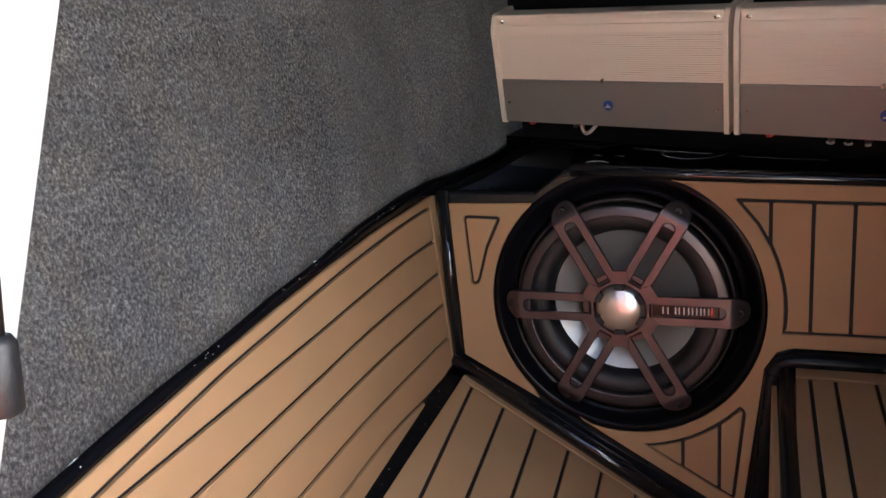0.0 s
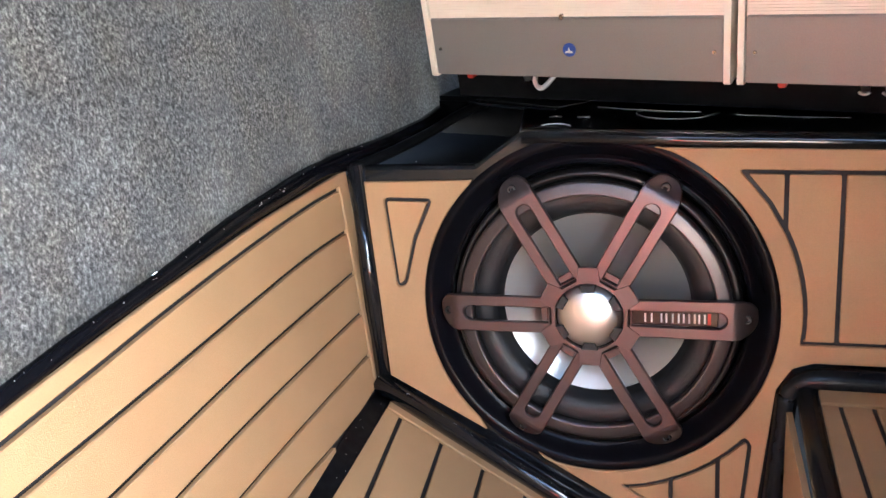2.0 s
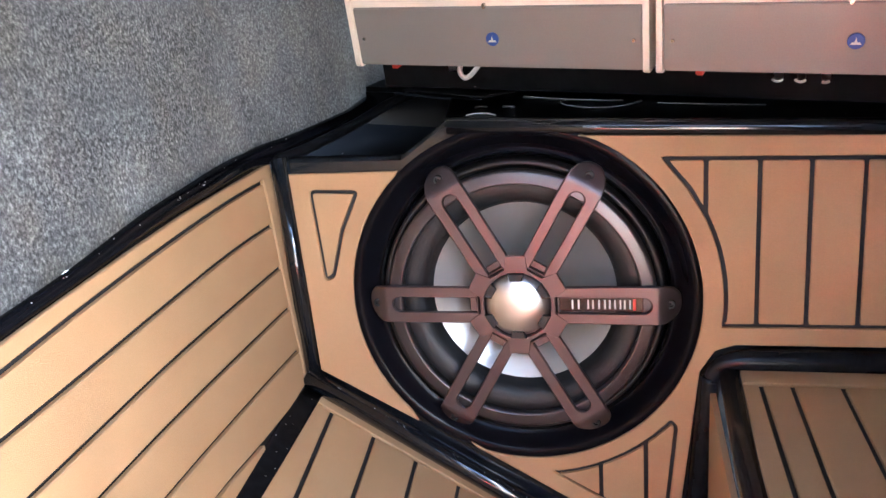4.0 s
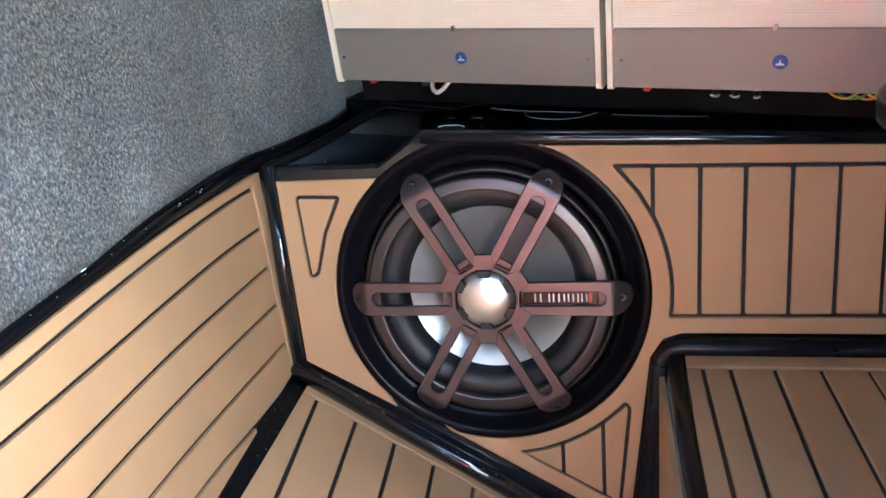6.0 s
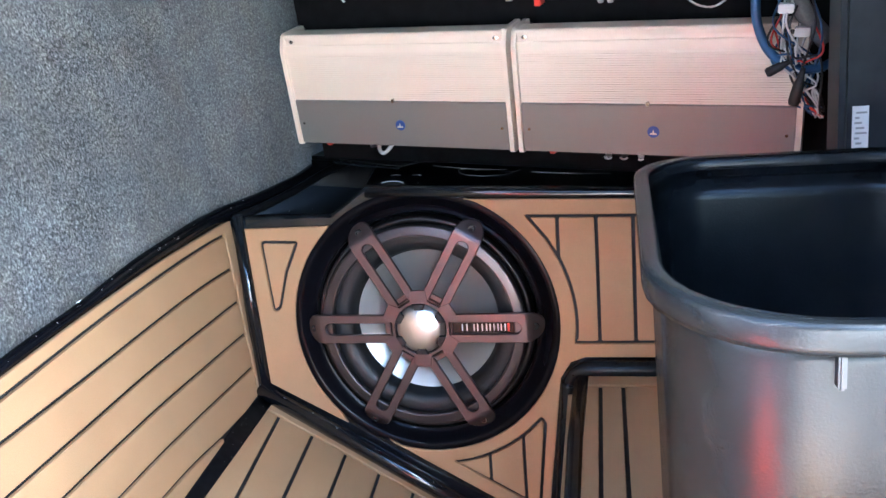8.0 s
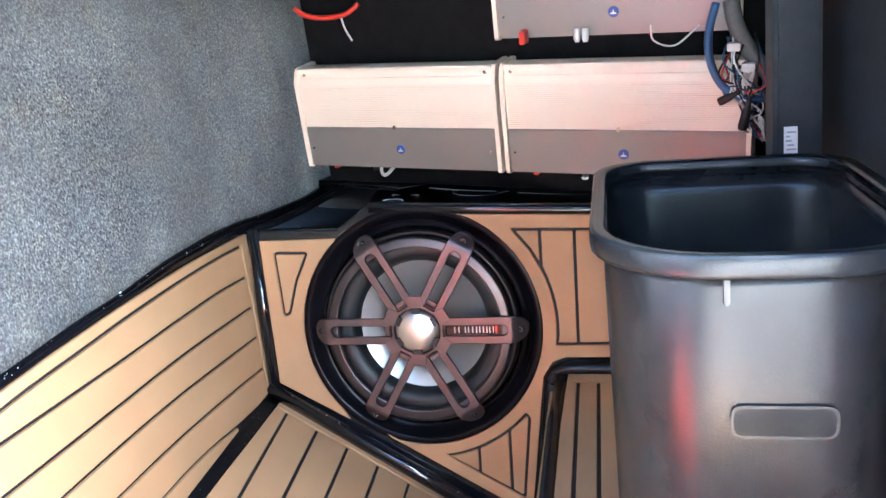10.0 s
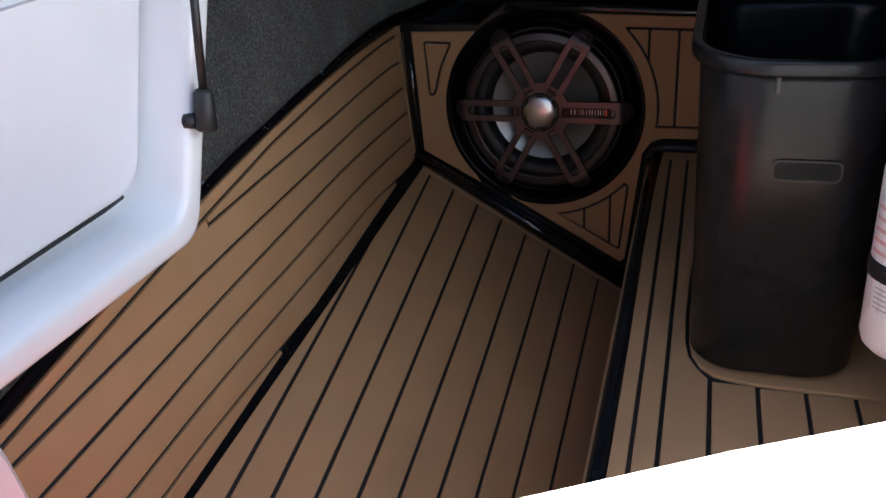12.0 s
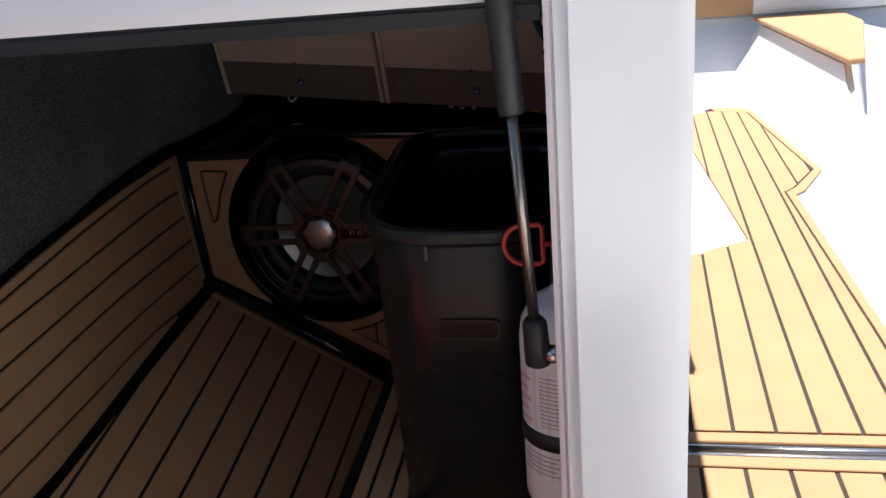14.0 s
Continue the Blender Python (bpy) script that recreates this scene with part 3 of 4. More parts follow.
def amplifier():
    """A finned amplifier hung upright: x along, y back to the board, z up; the grey cover is the lower part of its front."""
    a = thing("amplifier", "white finned marine amplifier with a grey cover strip", "amplifier", group="amplifiers on the board")
    w, d, h = AMP_SIZE
    g = 0.0665
    part("cover", block(0.007, w - 0.007, -0.0015, 0.012, 0.0, g, 0.0012), AMPGREY, a, "grey anodised cover strip")
    part("body", block(0.006, w - 0.006, 0.0020, d, 0.001, h - 0.004, 0.001), AMPWHITE, a)
    for k in range(21):
        z = g + 0.0012 + k * 0.0030
        part("fin", block(0.007, w - 0.007, 0.0010, 0.0032, z, z + 0.0025), AMPWHITE, a)
    prof = [(0.0010, h - 0.0195), (0.0020, h - 0.0155), (0.0042, h - 0.0100), (0.0058, h - 0.0045), (0.0060, h + 0.0010), (0.0045, h + 0.0055), (0.0025, h + 0.0090), (0.0030, h + 0.0112), (0.0055, h + 0.0120), (0.030, h + 0.0125), (0.030, h - 0.0195)]
    part("top_rail", plate([prof], w - 0.014, lambda u, v, c: Vector((0.007 + c, u, v))), AMPWHITE, a)
    side_prof = [(-0.004, -0.003), (-0.004, h - 0.010), (0.006, h + 0.0125), (d, h + 0.0135), (d, -0.003)]
    for x in (0.0, w - 0.0065):
        part("side_flange", plate([rounded(side_prof, 0.006, 3)], 0.0065, lambda u, v, c, x=x: Vector((x + c, u, v)), 0, 0.001), AMPWHITE, a, "white end flange")
    for x, z in ((0.016, 0.031), (w - 0.016, 0.031)):
        part("screw", lathe([(0.0022, 0.001), (0.0018, 0.003), (0.0, 0.003)], 10, flat([(x, 0, z), (1, 0, 0), (0, 0, 1), (0, -1, 0)])), STEEL, a)
    for x in (0.016, w - 0.017):
        part("mounting_screw", lathe([(0.0045, -0.012), (0.0042, -0.004), (0.0, -0.002)], 12, flat([(x, 0.002, h + 0.004), (1, 0, 0), (0, 0.3, 1), (0, -1, 0.3)])), STEEL, a, "steel mounting screw")
    part("catch", block(w / 2 - 0.004, w / 2 - 0.0005, -0.004, 0.002, g - 0.002, g + 0.004, 0.0008), STEEL, a)
    badge = part("badge", lathe([(0.0075, 0.0012), (0.0075, 0.0028), (0.0068, 0.0032), (0.0, 0.0032)], 24, flat([(w / 2 + 0.0045, 0, 0.0318), (1, 0, 0), (0, 0, 1), (0, -1, 0)])), BLUE, a, "round blue badge")
    mark = flat([(w / 2 + 0.0045, -0.0031, 0.0308), (1, 0, 0), (0, 0, 1), (0, -1, 0)])
    part("mark", plate([[(-0.0045, -0.002), (0.0045, -0.002), (0.0035, 0.0), (0.0012, 0.0), (0.0, 0.0045), (-0.0012, 0.0), (-0.0035, 0.0)]], 0.0008, mark), WIREW, badge)
    return a


p1 = Vector((-0.198, 0.1035, 0.2595))
amp = amplifier()
amp.matrix_basis = amp_frame(p1)
step_u = AMP_U * 0.3555
copy_thing(amp, amp_frame(p1 + step_u))
copy_thing(amp, amp_frame(p1 + step_u + Vector((-0.008, 0.006, 0.198))))
board_m = amp_frame(p1)
structure("amplifier_board", block(-0.004, 0.84, 0.061, 0.080, -0.05, 0.42, 0.0, board_m), MATT, "black mounting board behind the amplifiers")

# -- subwoofer --
sub = thing("subwoofer", "round marine subwoofer with gunmetal six-spoke grille", "speaker")
part("flange", lathe([(0.1935, -0.002), (0.1935, 0.0016), (0.1925, 0.0022), (0.1880, 0.0024), (0.1850, 0.0020), (0.1825, 0.0002), (0.1790, -0.0032), (0.1750, -0.0072), (0.1705, -0.0112), (0.1665, -0.0138), (0.1648, -0.0140), (0.1634, -0.0122), (0.1618, -0.0124), (0.1605, -0.016), (0.1595, -0.020), (0.150, -0.022)], 96, BAFFLE), FLANGE, sub, "glossy black mounting ring", True)
part("basket", lathe([(0.157, -0.013), (0.155, 0.002), (0.152, 0.0035), (0.149, 0.002), (0.147, -0.016)], 96, BAFFLE), BASKET, sub, "", True)
part("surround", lathe([(0.149, -0.012)] + [(0.127 + 0.020 * math.cos(a), -0.014 + 0.015 * math.sin(a)) for a in [math.pi * k / 10 for k in range(11)]] + [(0.104, -0.022)], 96, BAFFLE), RUBBER, sub, "black rubber surround", True)
part("cone", lathe([(0.108, -0.020), (0.095, -0.026), (0.07, -0.039), (0.05, -0.052), (0.0, -0.056)], 64, BAFFLE), CONE, sub, "silver cone", True)
part("back_can", lathe([(0.162, -0.004), (0.162, -0.06), (0.0, -0.10)], 32, BAFFLE), RUBBER, sub)
part("grille_ring", lathe([(0.131, 0.014), (0.1312, 0.0172), (0.1325, 0.0182), (0.1335, 0.0182), (0.1430, 0.0167), (0.1440, 0.0165), (0.1460, 0.0155), (0.1470, 0.012), (0.1470, 0.008), (0.131, 0.008), (0.131, 0.014)], 96, BAFFLE), RINGM, sub, "", True)


def sag(u):
    """How far the end of a spoke bends back: a soft knee, then straight."""
    return 0.85 * (max(0.0, min(u, 0.157) - 0.145) ** 2 / 0.024 + max(0.0, u - 0.157))


for k in range(6):
    a = radians(60 * k)
    spoke = [(0.043, -0.0205), (0.130, -0.0212), (0.139, -0.0212), (0.146, -0.0212), (0.1545, -0.0205), (0.1625, -0.0172), (0.1680, -0.0120), (0.1708, -0.0062), (0.1715, 0.0), (0.1708, 0.0062), (0.1680, 0.0120), (0.1625, 0.0172), (0.1545, 0.0205), (0.146, 0.0212), (0.139, 0.0212), (0.130, 0.0212), (0.043, 0.0205)]
    slot = [(0.0445, -0.0082), (0.132, -0.0086)] + arc(0.0086, -75, 75, 6, (0.132, 0)) + [(0.132, 0.0086), (0.0445, 0.0082)]
    turn = flat([(0, 0, 0), (math.cos(a), 0, math.sin(a)), (-math.sin(a), 0, math.cos(a)), (0, -1, 0)])
    bent = lambda u, v, c, turn=turn: turn(u, v, c - sag(u))
    s = part("spoke", plate([spoke, slot], 0.0045, bent, 0.0195, 0.0012, [0.145 + 0.0015 * j for j in range(9)]), BRONZE, sub)
    part("screw", lathe([(0.0050, 0.010), (0.0048, 0.0176), (0.0040, 0.0182), (0.0026, 0.0182), (0.0022, 0.0160), (0.0, 0.0160)], 14, flat([turn(0.160, 0), turn(1, 0) - turn(0, 0), turn(0, 1) - turn(0, 0), (0, -1, 0)])), RUBBER, s, "black socket screw")
    if k != 0:
        part("clip", plate([[(0.0455, -0.0080), (0.0525, -0.0080), (0.0525, 0.0080), (0.0455, 0.0080)]], 0.003, turn, 0.0165, 0.0006), BRONZE, s)
hexo = [(r * math.cos(radians(60 * k + d)), r * math.sin(radians(60 * k + d))) for k in range(6) for d, r in ((-12, 0.0417), (12, 0.0417), (19, 0.0565), (41, 0.0565))]
part("hub", plate([hexo, arc(0.0368, 0, 352.5, 47)], 0.0045, BAFFLE, 0.0202, 0.0006), BRONZE, sub)
part("hub_well", lathe([(0.046, 0.014), (0.037, 0.008), (0.0, 0.006)], 40, BAFFLE), RUBBER, sub, "", True)
cap = lathe([(0.0350, 0.012), (0.0350, 0.0215), (0.0335, 0.0245), (0.027, 0.0285), (0.014, 0.0315), (0.0, 0.0325)], 36, BAFFLE)
cap = part("cap", cap, CHROME, sub, "satin silver centre cap", True)
for a in (30, 90, 150, 210, 270, 330):
    an = radians(a)
    t = flat([(0, 0, 0), (math.cos(an), 0, math.sin(an)), (-math.sin(an), 0, math.cos(an)), (0, -1, 0)])
    part("notch", plate([[(0.0282, -0.0062), (0.0365, -0.0090), (0.0365, 0.0090), (0.0282, 0.0062)]], 0.0082, t, 0.0205, 0.0008), RUBBER, cap)
badge = part("badge", plate([rounded([(0.044, -0.0078), (0.131, -0.0078), (0.131, 0.0078), (0.044, 0.0078)], 0.003, 2)], 0.003, BAFFLE, 0.0155), BADGE, sub, "dark red badge strip with pale lettering")
for x in (0.0585, 0.0650, 0.0750, 0.0800, 0.0865, 0.0925, 0.0975, 0.1030, 0.1085, 0.1130, 0.1185):
    part("letter_bar", plate([[(x - 0.0009, -0.0050), (x + 0.0009, -0.0050), (x + 0.0009, 0.0050), (x - 0.0009, 0.0050)]], 0.0008, BAFFLE, 0.0183), WIREW, badge)
part("end_mark", plate([[(0.1215, -0.006), (0.1245, -0.006), (0.1245, 0.006), (0.1215, 0.006)]], 0.0008, BAFFLE, 0.0183), RED, badge)

# -- waste bin --
BX0, BX1, BY0, BY1, BIN_TOP = 0.293, 0.502, -0.748, -0.452, 0.238
bin_ = thing("waste_bin", "open black plastic waste bin with a rolled rim", "bin")


def ring_at(x0, x1, y0, y1, r, z, n=8):
    out = []
    rb, rf = 0.60 * r, r
    for cx, cy, a, r in ((x1 - rb, y1 - rb, 0, rb), (x0 + rb, y1 - rb, 90, rb), (x0 + rf, y0 + rf, 180, rf), (x1 - rf, y0 + rf, 270, rf)):
        turn = [radians(a + 90 * k / n) for k in range(n + 1)]
        pts = [(cx + r * math.cos(w), cy + r * math.sin(w)) for w in turn]
        first = (pts[0][0] + 0.012 * math.sin(turn[0]), pts[0][1] - 0.012 * math.cos(turn[0]))
        last = (pts[-1][0] - 0.012 * math.sin(turn[-1]), pts[-1][1] + 0.012 * math.cos(turn[-1]))
        out += [(x, y, z + (0.053 + 0.067 * max(0.0, z + 0.1) / 0.338) * (y - BY0)) for x, y in [first] + pts + [last]]
    return out


def shell(levels, caps=(True, True)):
    bm = bmesh.new()
    rows = [[bm.verts.new(p) for p in ring_at(BX0 + (d if d < 0.008 else 0.0045 + 0.35 * d), BX1 - d, BY0 + d, BY1 - d, r, z)] for d, z, r in levels]
    for p, q in zip(rows, rows[1:]):
        for k in range(len(p)):
            bm.faces.new((p[k], p[(k + 1) % len(p)], q[(k + 1) % len(q)], q[k]))
    if caps[0]:
        bm.faces.new(rows[0])
    if caps[1]:
        bm.faces.new(rows[-1])
    bmesh.ops.recalc_face_normals(bm, faces=bm.faces[:])
    return bm


T = BIN_TOP
part("body", shell([(0.034, -0.1065, 0.05), (0.027, -0.101, 0.055), (0.005, T - 0.022, 0.072), (0.0068, T - 0.008, 0.072), (0.0073, T - 0.030, 0.072), (0.0285, -0.080, 0.052), (0.030, -0.092, 0.05), (0.034, -0.094, 0.046)]), BINP, bin_, smooth=True)
part("rim", shell([(0.0045, T - 0.0145, 0.074), (-0.0028, T - 0.0150, 0.080), (-0.0040, T - 0.0140, 0.081), (-0.0044, T - 0.0110, 0.081), (-0.0044, T - 0.0030, 0.081), (-0.0040, T - 0.0010, 0.081), (-0.0028, T, 0.080), (0.0040, T - 0.0004, 0.076), (0.0056, T - 0.0012, 0.074), (0.0064, T - 0.0030, 0.073), (0.0070, T - 0.0145, 0.072), (0.0045, T - 0.0145, 0.074)], (False, False)), BINP, bin_, "flat moulded rim", True)
part("tab", block(0.367, 0.3705, BY0 - 0.0015, BY0 + 0.008, T - 0.031, T - 0.0135, 0.001), BINTAB, bin_, "moulded tab under the rim")
part("grip", plate([rounded([(0.371, 0.122), (0.433, 0.122), (0.433, 0.1435), (0.371, 0.1435)], 0.008, 4), rounded([(0.373, 0.124), (0.431, 0.124), (0.431, 0.1415), (0.373, 0.1415)], 0.006, 4)], 0.0012, flat([(0, BY0 + 0.0185, 0), (1, 0, 0), (0, -0.066, 1), (0, -1, -0.066)])), BINP, bin_, "embossed grip outline")
# no hollow here: a thin dark plate carries the recess's shade
part("grip_recess", plate([rounded([(0.373, 0.124), (0.431, 0.124), (0.431, 0.1415), (0.373, 0.1415)], 0.006, 4)], 0.0008, flat([(0, BY0 + 0.0185, 0), (1, 0, 0), (0, -0.066, 1), (0, -1, -0.066)])), FLANGE, bin_, "dark plate giving the grip the shade of a recess")

# -- frame of the opening --
structure("lid", block(-0.60, 0.62, -0.868, -0.055, 0.625, 0.68, 0.01), WHITE, "white locker lid raised over the opening")
# unseen dark sheet, added so the lid throws less light back inside
structure("lid_lining", block(-0.60, 0.61, -0.860, -0.055, 0.60, 0.622, 0.004), DULL, "unseen dark lining added under the lid to cut bounced light")
# added out of view: keeps light from aft off the baffle
structure("wall_aft", block(-0.9, 0.75, -2.75, -2.70, -0.40, 1.35, 0.02), DULL, "unseen dark wall added behind the locker to block light")
structure("jamb_right", block(0.503, 0.590, -0.925, -0.862, -0.2, 0.80, 0.010), WHITE, "white gelcoat pillar beside the locker opening")
structure("jamb_right_lining", block(0.4965, 0.5025, -0.912, -0.868, -0.2, 0.60, 0.002), PINK, "pale raw edge of the opening")
structure("lintel", block(-0.5, 0.502, -0.895, -0.866, 0.4425, 0.485, 0.006), WHITE, "white deck edge above the locker opening")
structure("lintel_seal", block(-0.3, 0.496, -0.889, -0.868, 0.4285, 0.442, 0.003), RUBBER, "black rubber seal under the deck edge")

# unseen red folds added in the sun at the hull floor's end, mirrored in the bin
towel = thing("towel", "unseen red folds standing in for a red thing mirrored in the bin", "towel")
rnd = random.Random(21)
for k in range(7):
    bm = block(-0.132 + 0.002 * k, 0.09 - 0.016 * k, -1.335, -1.13 - 0.010 * k, 0.001 + 0.024 * k, 0.024 + 0.024 * k, 0.009, None, 3)
    bmesh.ops.subdivide_edges(bm, edges=[e for e in bm.edges if e.calc_length() > 0.05], cuts=6)
    for v in bm.verts:
        v.co = FLOOR(v.co.x, v.co.y, 0.0055) + Vector((0, 0, v.co.z + 0.0025 * math.sin(31 * v.co.x + k) * math.sin(27 * v.co.y + 2 * k)))
    part("fold", bm, FOLD_RED, towel, smooth=True)

# moulded seat side with a cushion, beside the opening
SEAT = flat([(-0.160, 0, 0), (0, -1, 0), (0, 0, 1), (1, 0, 0)])


def lean(z, at=0.897, slope=0.37):
    return at - slope * (z - 0.088)


def slab(bm, loops, smooth_from=99):
    """Rings of points joined one to the next, the last one closed."""
    rings = [[bm.verts.new(p) for p in loop] for loop in loops]
    for p, q in zip(rings, rings[1:]):
        for k in range(len(p)):
            bm.faces.new((p[k], p[(k + 1) % len(p)], q[(k + 1) % len(q)], q[k]))
    bm.faces.new(rings[-1])
    bmesh.ops.recalc_face_normals(bm, faces=bm.faces[:])
    return bm


outer = rounded([(0.897, 0.088), (2.2, 0.015), (2.2, 0.70), (lean(0.70), 0.70)], 0.030, 10)
lip = rounded([(0.917, 0.116), (2.15, 0.060), (2.15, 0.66), (lean(0.66, 0.926, 0.335), 0.66)], 0.032, 10)
deep = rounded([(0.924, 0.130), (2.12, 0.070), (2.12, 0.64), (lean(0.64, 0.936, 0.335), 0.64)], 0.040, 10)


def between(p, q, t):
    return [(a[0] + (b[0] - a[0]) * t, a[1] + (b[1] - a[1]) * t) for a, b in zip(p, q)]


loops = [[SEAT(q[0], q[1], w) for q in poly] for poly, w in (
    (outer, -0.14), (outer, -0.012), (inset(outer, 0.0008), -0.007), (inset(outer, 0.003), -0.003), (inset(outer, 0.006), -0.0008), (inset(outer, 0.010), 0.0),
    (inset(lip, -0.010), 0.0), (inset(lip, -0.005), -0.0007), (inset(lip, -0.002), -0.003), (lip, -0.007), (between(lip, deep, 0.1), -0.014), (between(lip, deep, 0.3), -0.035), (between(lip, deep, 0.5), -0.052), (between(lip, deep, 0.8), -0.064), (deep, -0.070), (inset(deep, 0.012), -0.0735), (inset(deep, 0.02), -0.074))]
seat = structure("wall_seat_side", slab(bmesh.new(), loops), WHITE, "white moulded seat side with a recessed cushion", True)
cush = thing("seat_cushion", "white vinyl cushion set into the seat side", "cushion")
cpoly = rounded([(0.918, 0.1455), (2.10, 0.052), (2.10, 0.62), (lean(0.62, 0.932, 0.325), 0.62)], 0.034, 10)
loops = [[SEAT(q[0], q[1], w) for q in (inset(cpoly, d) if d else cpoly)] for d, w in ((0.004, -0.0735), (0.003, -0.062), (0.0005, -0.056), (0.0, -0.052), (0.0012, -0.048), (0.004, -0.0455), (0.012, -0.0435), (0.025, -0.0425))]
part("cover", slab(bmesh.new(), loops), VINYL, cush, smooth=True)
low = [SEAT(0.940, 0.1436, -0.0500)] + [SEAT(u, 0.1445 - 0.0787 * (u - 0.918), -0.0485) for u in (0.97, 1.05, 1.2, 1.5, 2.0)]
part("piping", tube(low, 0.0024, 8), RUBBER, cush, "dark piping along the lower edge", True)
for dz, r in ((0.0, 0.0011), (0.0072, 0.0008)):
    part("seam", tube([SEAT(lean(0.341 + dz, 0.9335, 0.325), 0.341 + dz, -0.0475), SEAT(0.868, 0.3408 + dz, -0.0432), SEAT(1.005, 0.330 + dz, -0.0422), SEAT(1.3, 0.303 + dz, -0.0422), SEAT(2.0, 0.245 + dz, -0.0422)], r, 6), SEAMGREY, cush, "stitched seam", True)
structure("jamb_left_foot", plate([[(1.188, 0.066), (1.178, 0.03), (1.166, -0.04), (1.150, -0.14), (1.12, -0.35), (2.2, -0.35), (2.2, 0.010)]], 0.05, flat([(-0.150, 0, 0), (0, -1, 0), (0, 0, 1), (1, 0, 0)]), -0.05, 0.006), PINK, "pale lower edge of the opening")
sill = plate([[(0.2, -1.36), (0.205, -1.325), (0.222, -1.300), (0.25, -1.281), (0.33, -1.23), (0.42, -1.178), (0.52, -1.12), (0.575, -1.085), (0.575, -2.6), (0.2, -2.6)]], 0.30, flat([(0, 0, 0.165), (1, 0, 0), (0, 1, 0), (0, 0, 1)]), -0.30, 0.012)
structure("sill", sill, WHITE, "white gelcoat sill in the sun")


# -- gas struts --
def gas_strut(foot, head, label, ball=(0, 0, 0), stud=None, rod=None):
    """A gas strut from its lower ball joint to the upper end: a slim rod running into a black cylinder."""
    f, h = Vector(foot), Vector(head)
    d = (h - f).normalized()
    s = thing("gas_strut", label, "strut", group="lid struts")
    part("rod", tube([f + d * 0.018, f + d * 0.20], 0.0042, 12), rod or ROD, s, "piston rod", True)
    part("cylinder", tube([f + d * 0.188, f + d * 0.19, f + d * 0.194, h], [0.0078, 0.009, 0.0095, 0.0095], 14), RUBBER, s, "black cylinder", True)
    part("socket", tube([f - d * 0.010, f - d * 0.008, f + d * 0.026, f + d * 0.030], [0.008, 0.0105, 0.0095, 0.007], 12), RUBBER, s, "black plastic ball socket", True)
    b = Vector(ball)
    part("ball_stud", tube([f, f + b * 0.4, f + b * 0.45, f + b * 0.9, f + b], [0.004, 0.004, 0.0075, 0.0075, 0.004], 10), stud or STEEL, s, "ball stud", True)
    return s


gas_strut((0.4808, -0.886, 0.182), (0.4525, -0.9375, 0.80), "black gas strut with a steel rod holding up the lid", (0.0185, -0.004, 0.0))
gas_strut((-0.146, -0.879, 0.203), (-0.136, -0.825, 0.80), "black gas strut with a dark rod beside the carpet", (-0.022, -0.006, 0.0), RUBBER, BASKET)

# -- fire extinguisher --
EX = (0.4995, -0.795)
ext = thing("fire_extinguisher", "white fire extinguisher with a black strap and red ring", "fire extinguisher")
EXF = flat([(EX[0], EX[1], 0), (1, 0, 0), (0, 1, 0), (0, 0, 1)])
EB = -0.0135
part("cylinder", lathe([(0.0, EB), (0.034, EB), (0.040, EB + 0.006), (0.0425, EB + 0.014), (0.0425, EB + 0.170), (0.040, EB + 0.186), (0.032, EB + 0.201), (0.020, EB + 0.209), (0.013, EB + 0.212), (0.013, EB + 0.218), (0.0, EB + 0.218)], 40, EXF), EXTW, ext, "white painted cylinder", True)
part("strap", lathe([(0.0428, EB + 0.074), (0.0440, EB + 0.074), (0.0440, EB + 0.090), (0.0428, EB + 0.090)], 40, EXF), RUBBER, ext, "black rubber strap", True)
part("valve", lathe([(0.013, EB + 0.216), (0.013, EB + 0.240), (0.009, EB + 0.242), (0.009, EB + 0.250), (0.0, EB + 0.250)], 16, EXF), RUBBER, ext, "black valve", True)
part("lever", block(EX[0] - 0.012, EX[0] + 0.035, EX[1] - 0.012, EX[1] + 0.008, EB + 0.244, EB + 0.252, 0.002), RUBBER, ext, "black lever")
part("handle", block(EX[0] - 0.010, EX[0] + 0.04, EX[1] - 0.010, EX[1] + 0.008, EB + 0.228, EB + 0.235, 0.002), RUBBER, ext, "black handle")
rx, ry, rz = 0.4685, -0.822, 0.2475
ring_pts = [(rx + 0.0168 * math.cos(radians(w)), ry, rz + 0.0168 * math.sin(radians(w))) for w in range(90, 271, 15)] + [(rx + 0.0120, ry, rz - 0.0168), (rx + 0.0148, ry, rz - 0.0145), (rx + 0.0148, ry, rz + 0.0145), (rx + 0.0120, ry, rz + 0.0168)]
part("pull_ring", tube(ring_pts, 0.0022, 8, True), RED, ext, "red plastic pull ring", True)
part("pin", tube([(rx + 0.0148, ry, rz), (rx + 0.022, ry + 0.004, rz - 0.001), (EX[0] - 0.002, EX[1] - 0.004, EB + 0.247)], 0.0026, 8), RED, ext, "red safety pin", True)


def label_patch(a0, a1, z0, z1, mat, name="label_print", r=0.0429, holder=ext):
    bm = bmesh.new()
    k = 8
    rows = [[bm.verts.new(EXF(r * math.cos(radians(a0 + (a1 - a0) * i / k)), r * math.sin(radians(a0 + (a1 - a0) * i / k)), EB + z)) for i in range(k + 1)] for z in (z0, z1)]
    for i in range(k):
        bm.faces.new((rows[0][i], rows[0][i + 1], rows[1][i + 1], rows[1][i]))
    return part(name, bm, mat, holder)


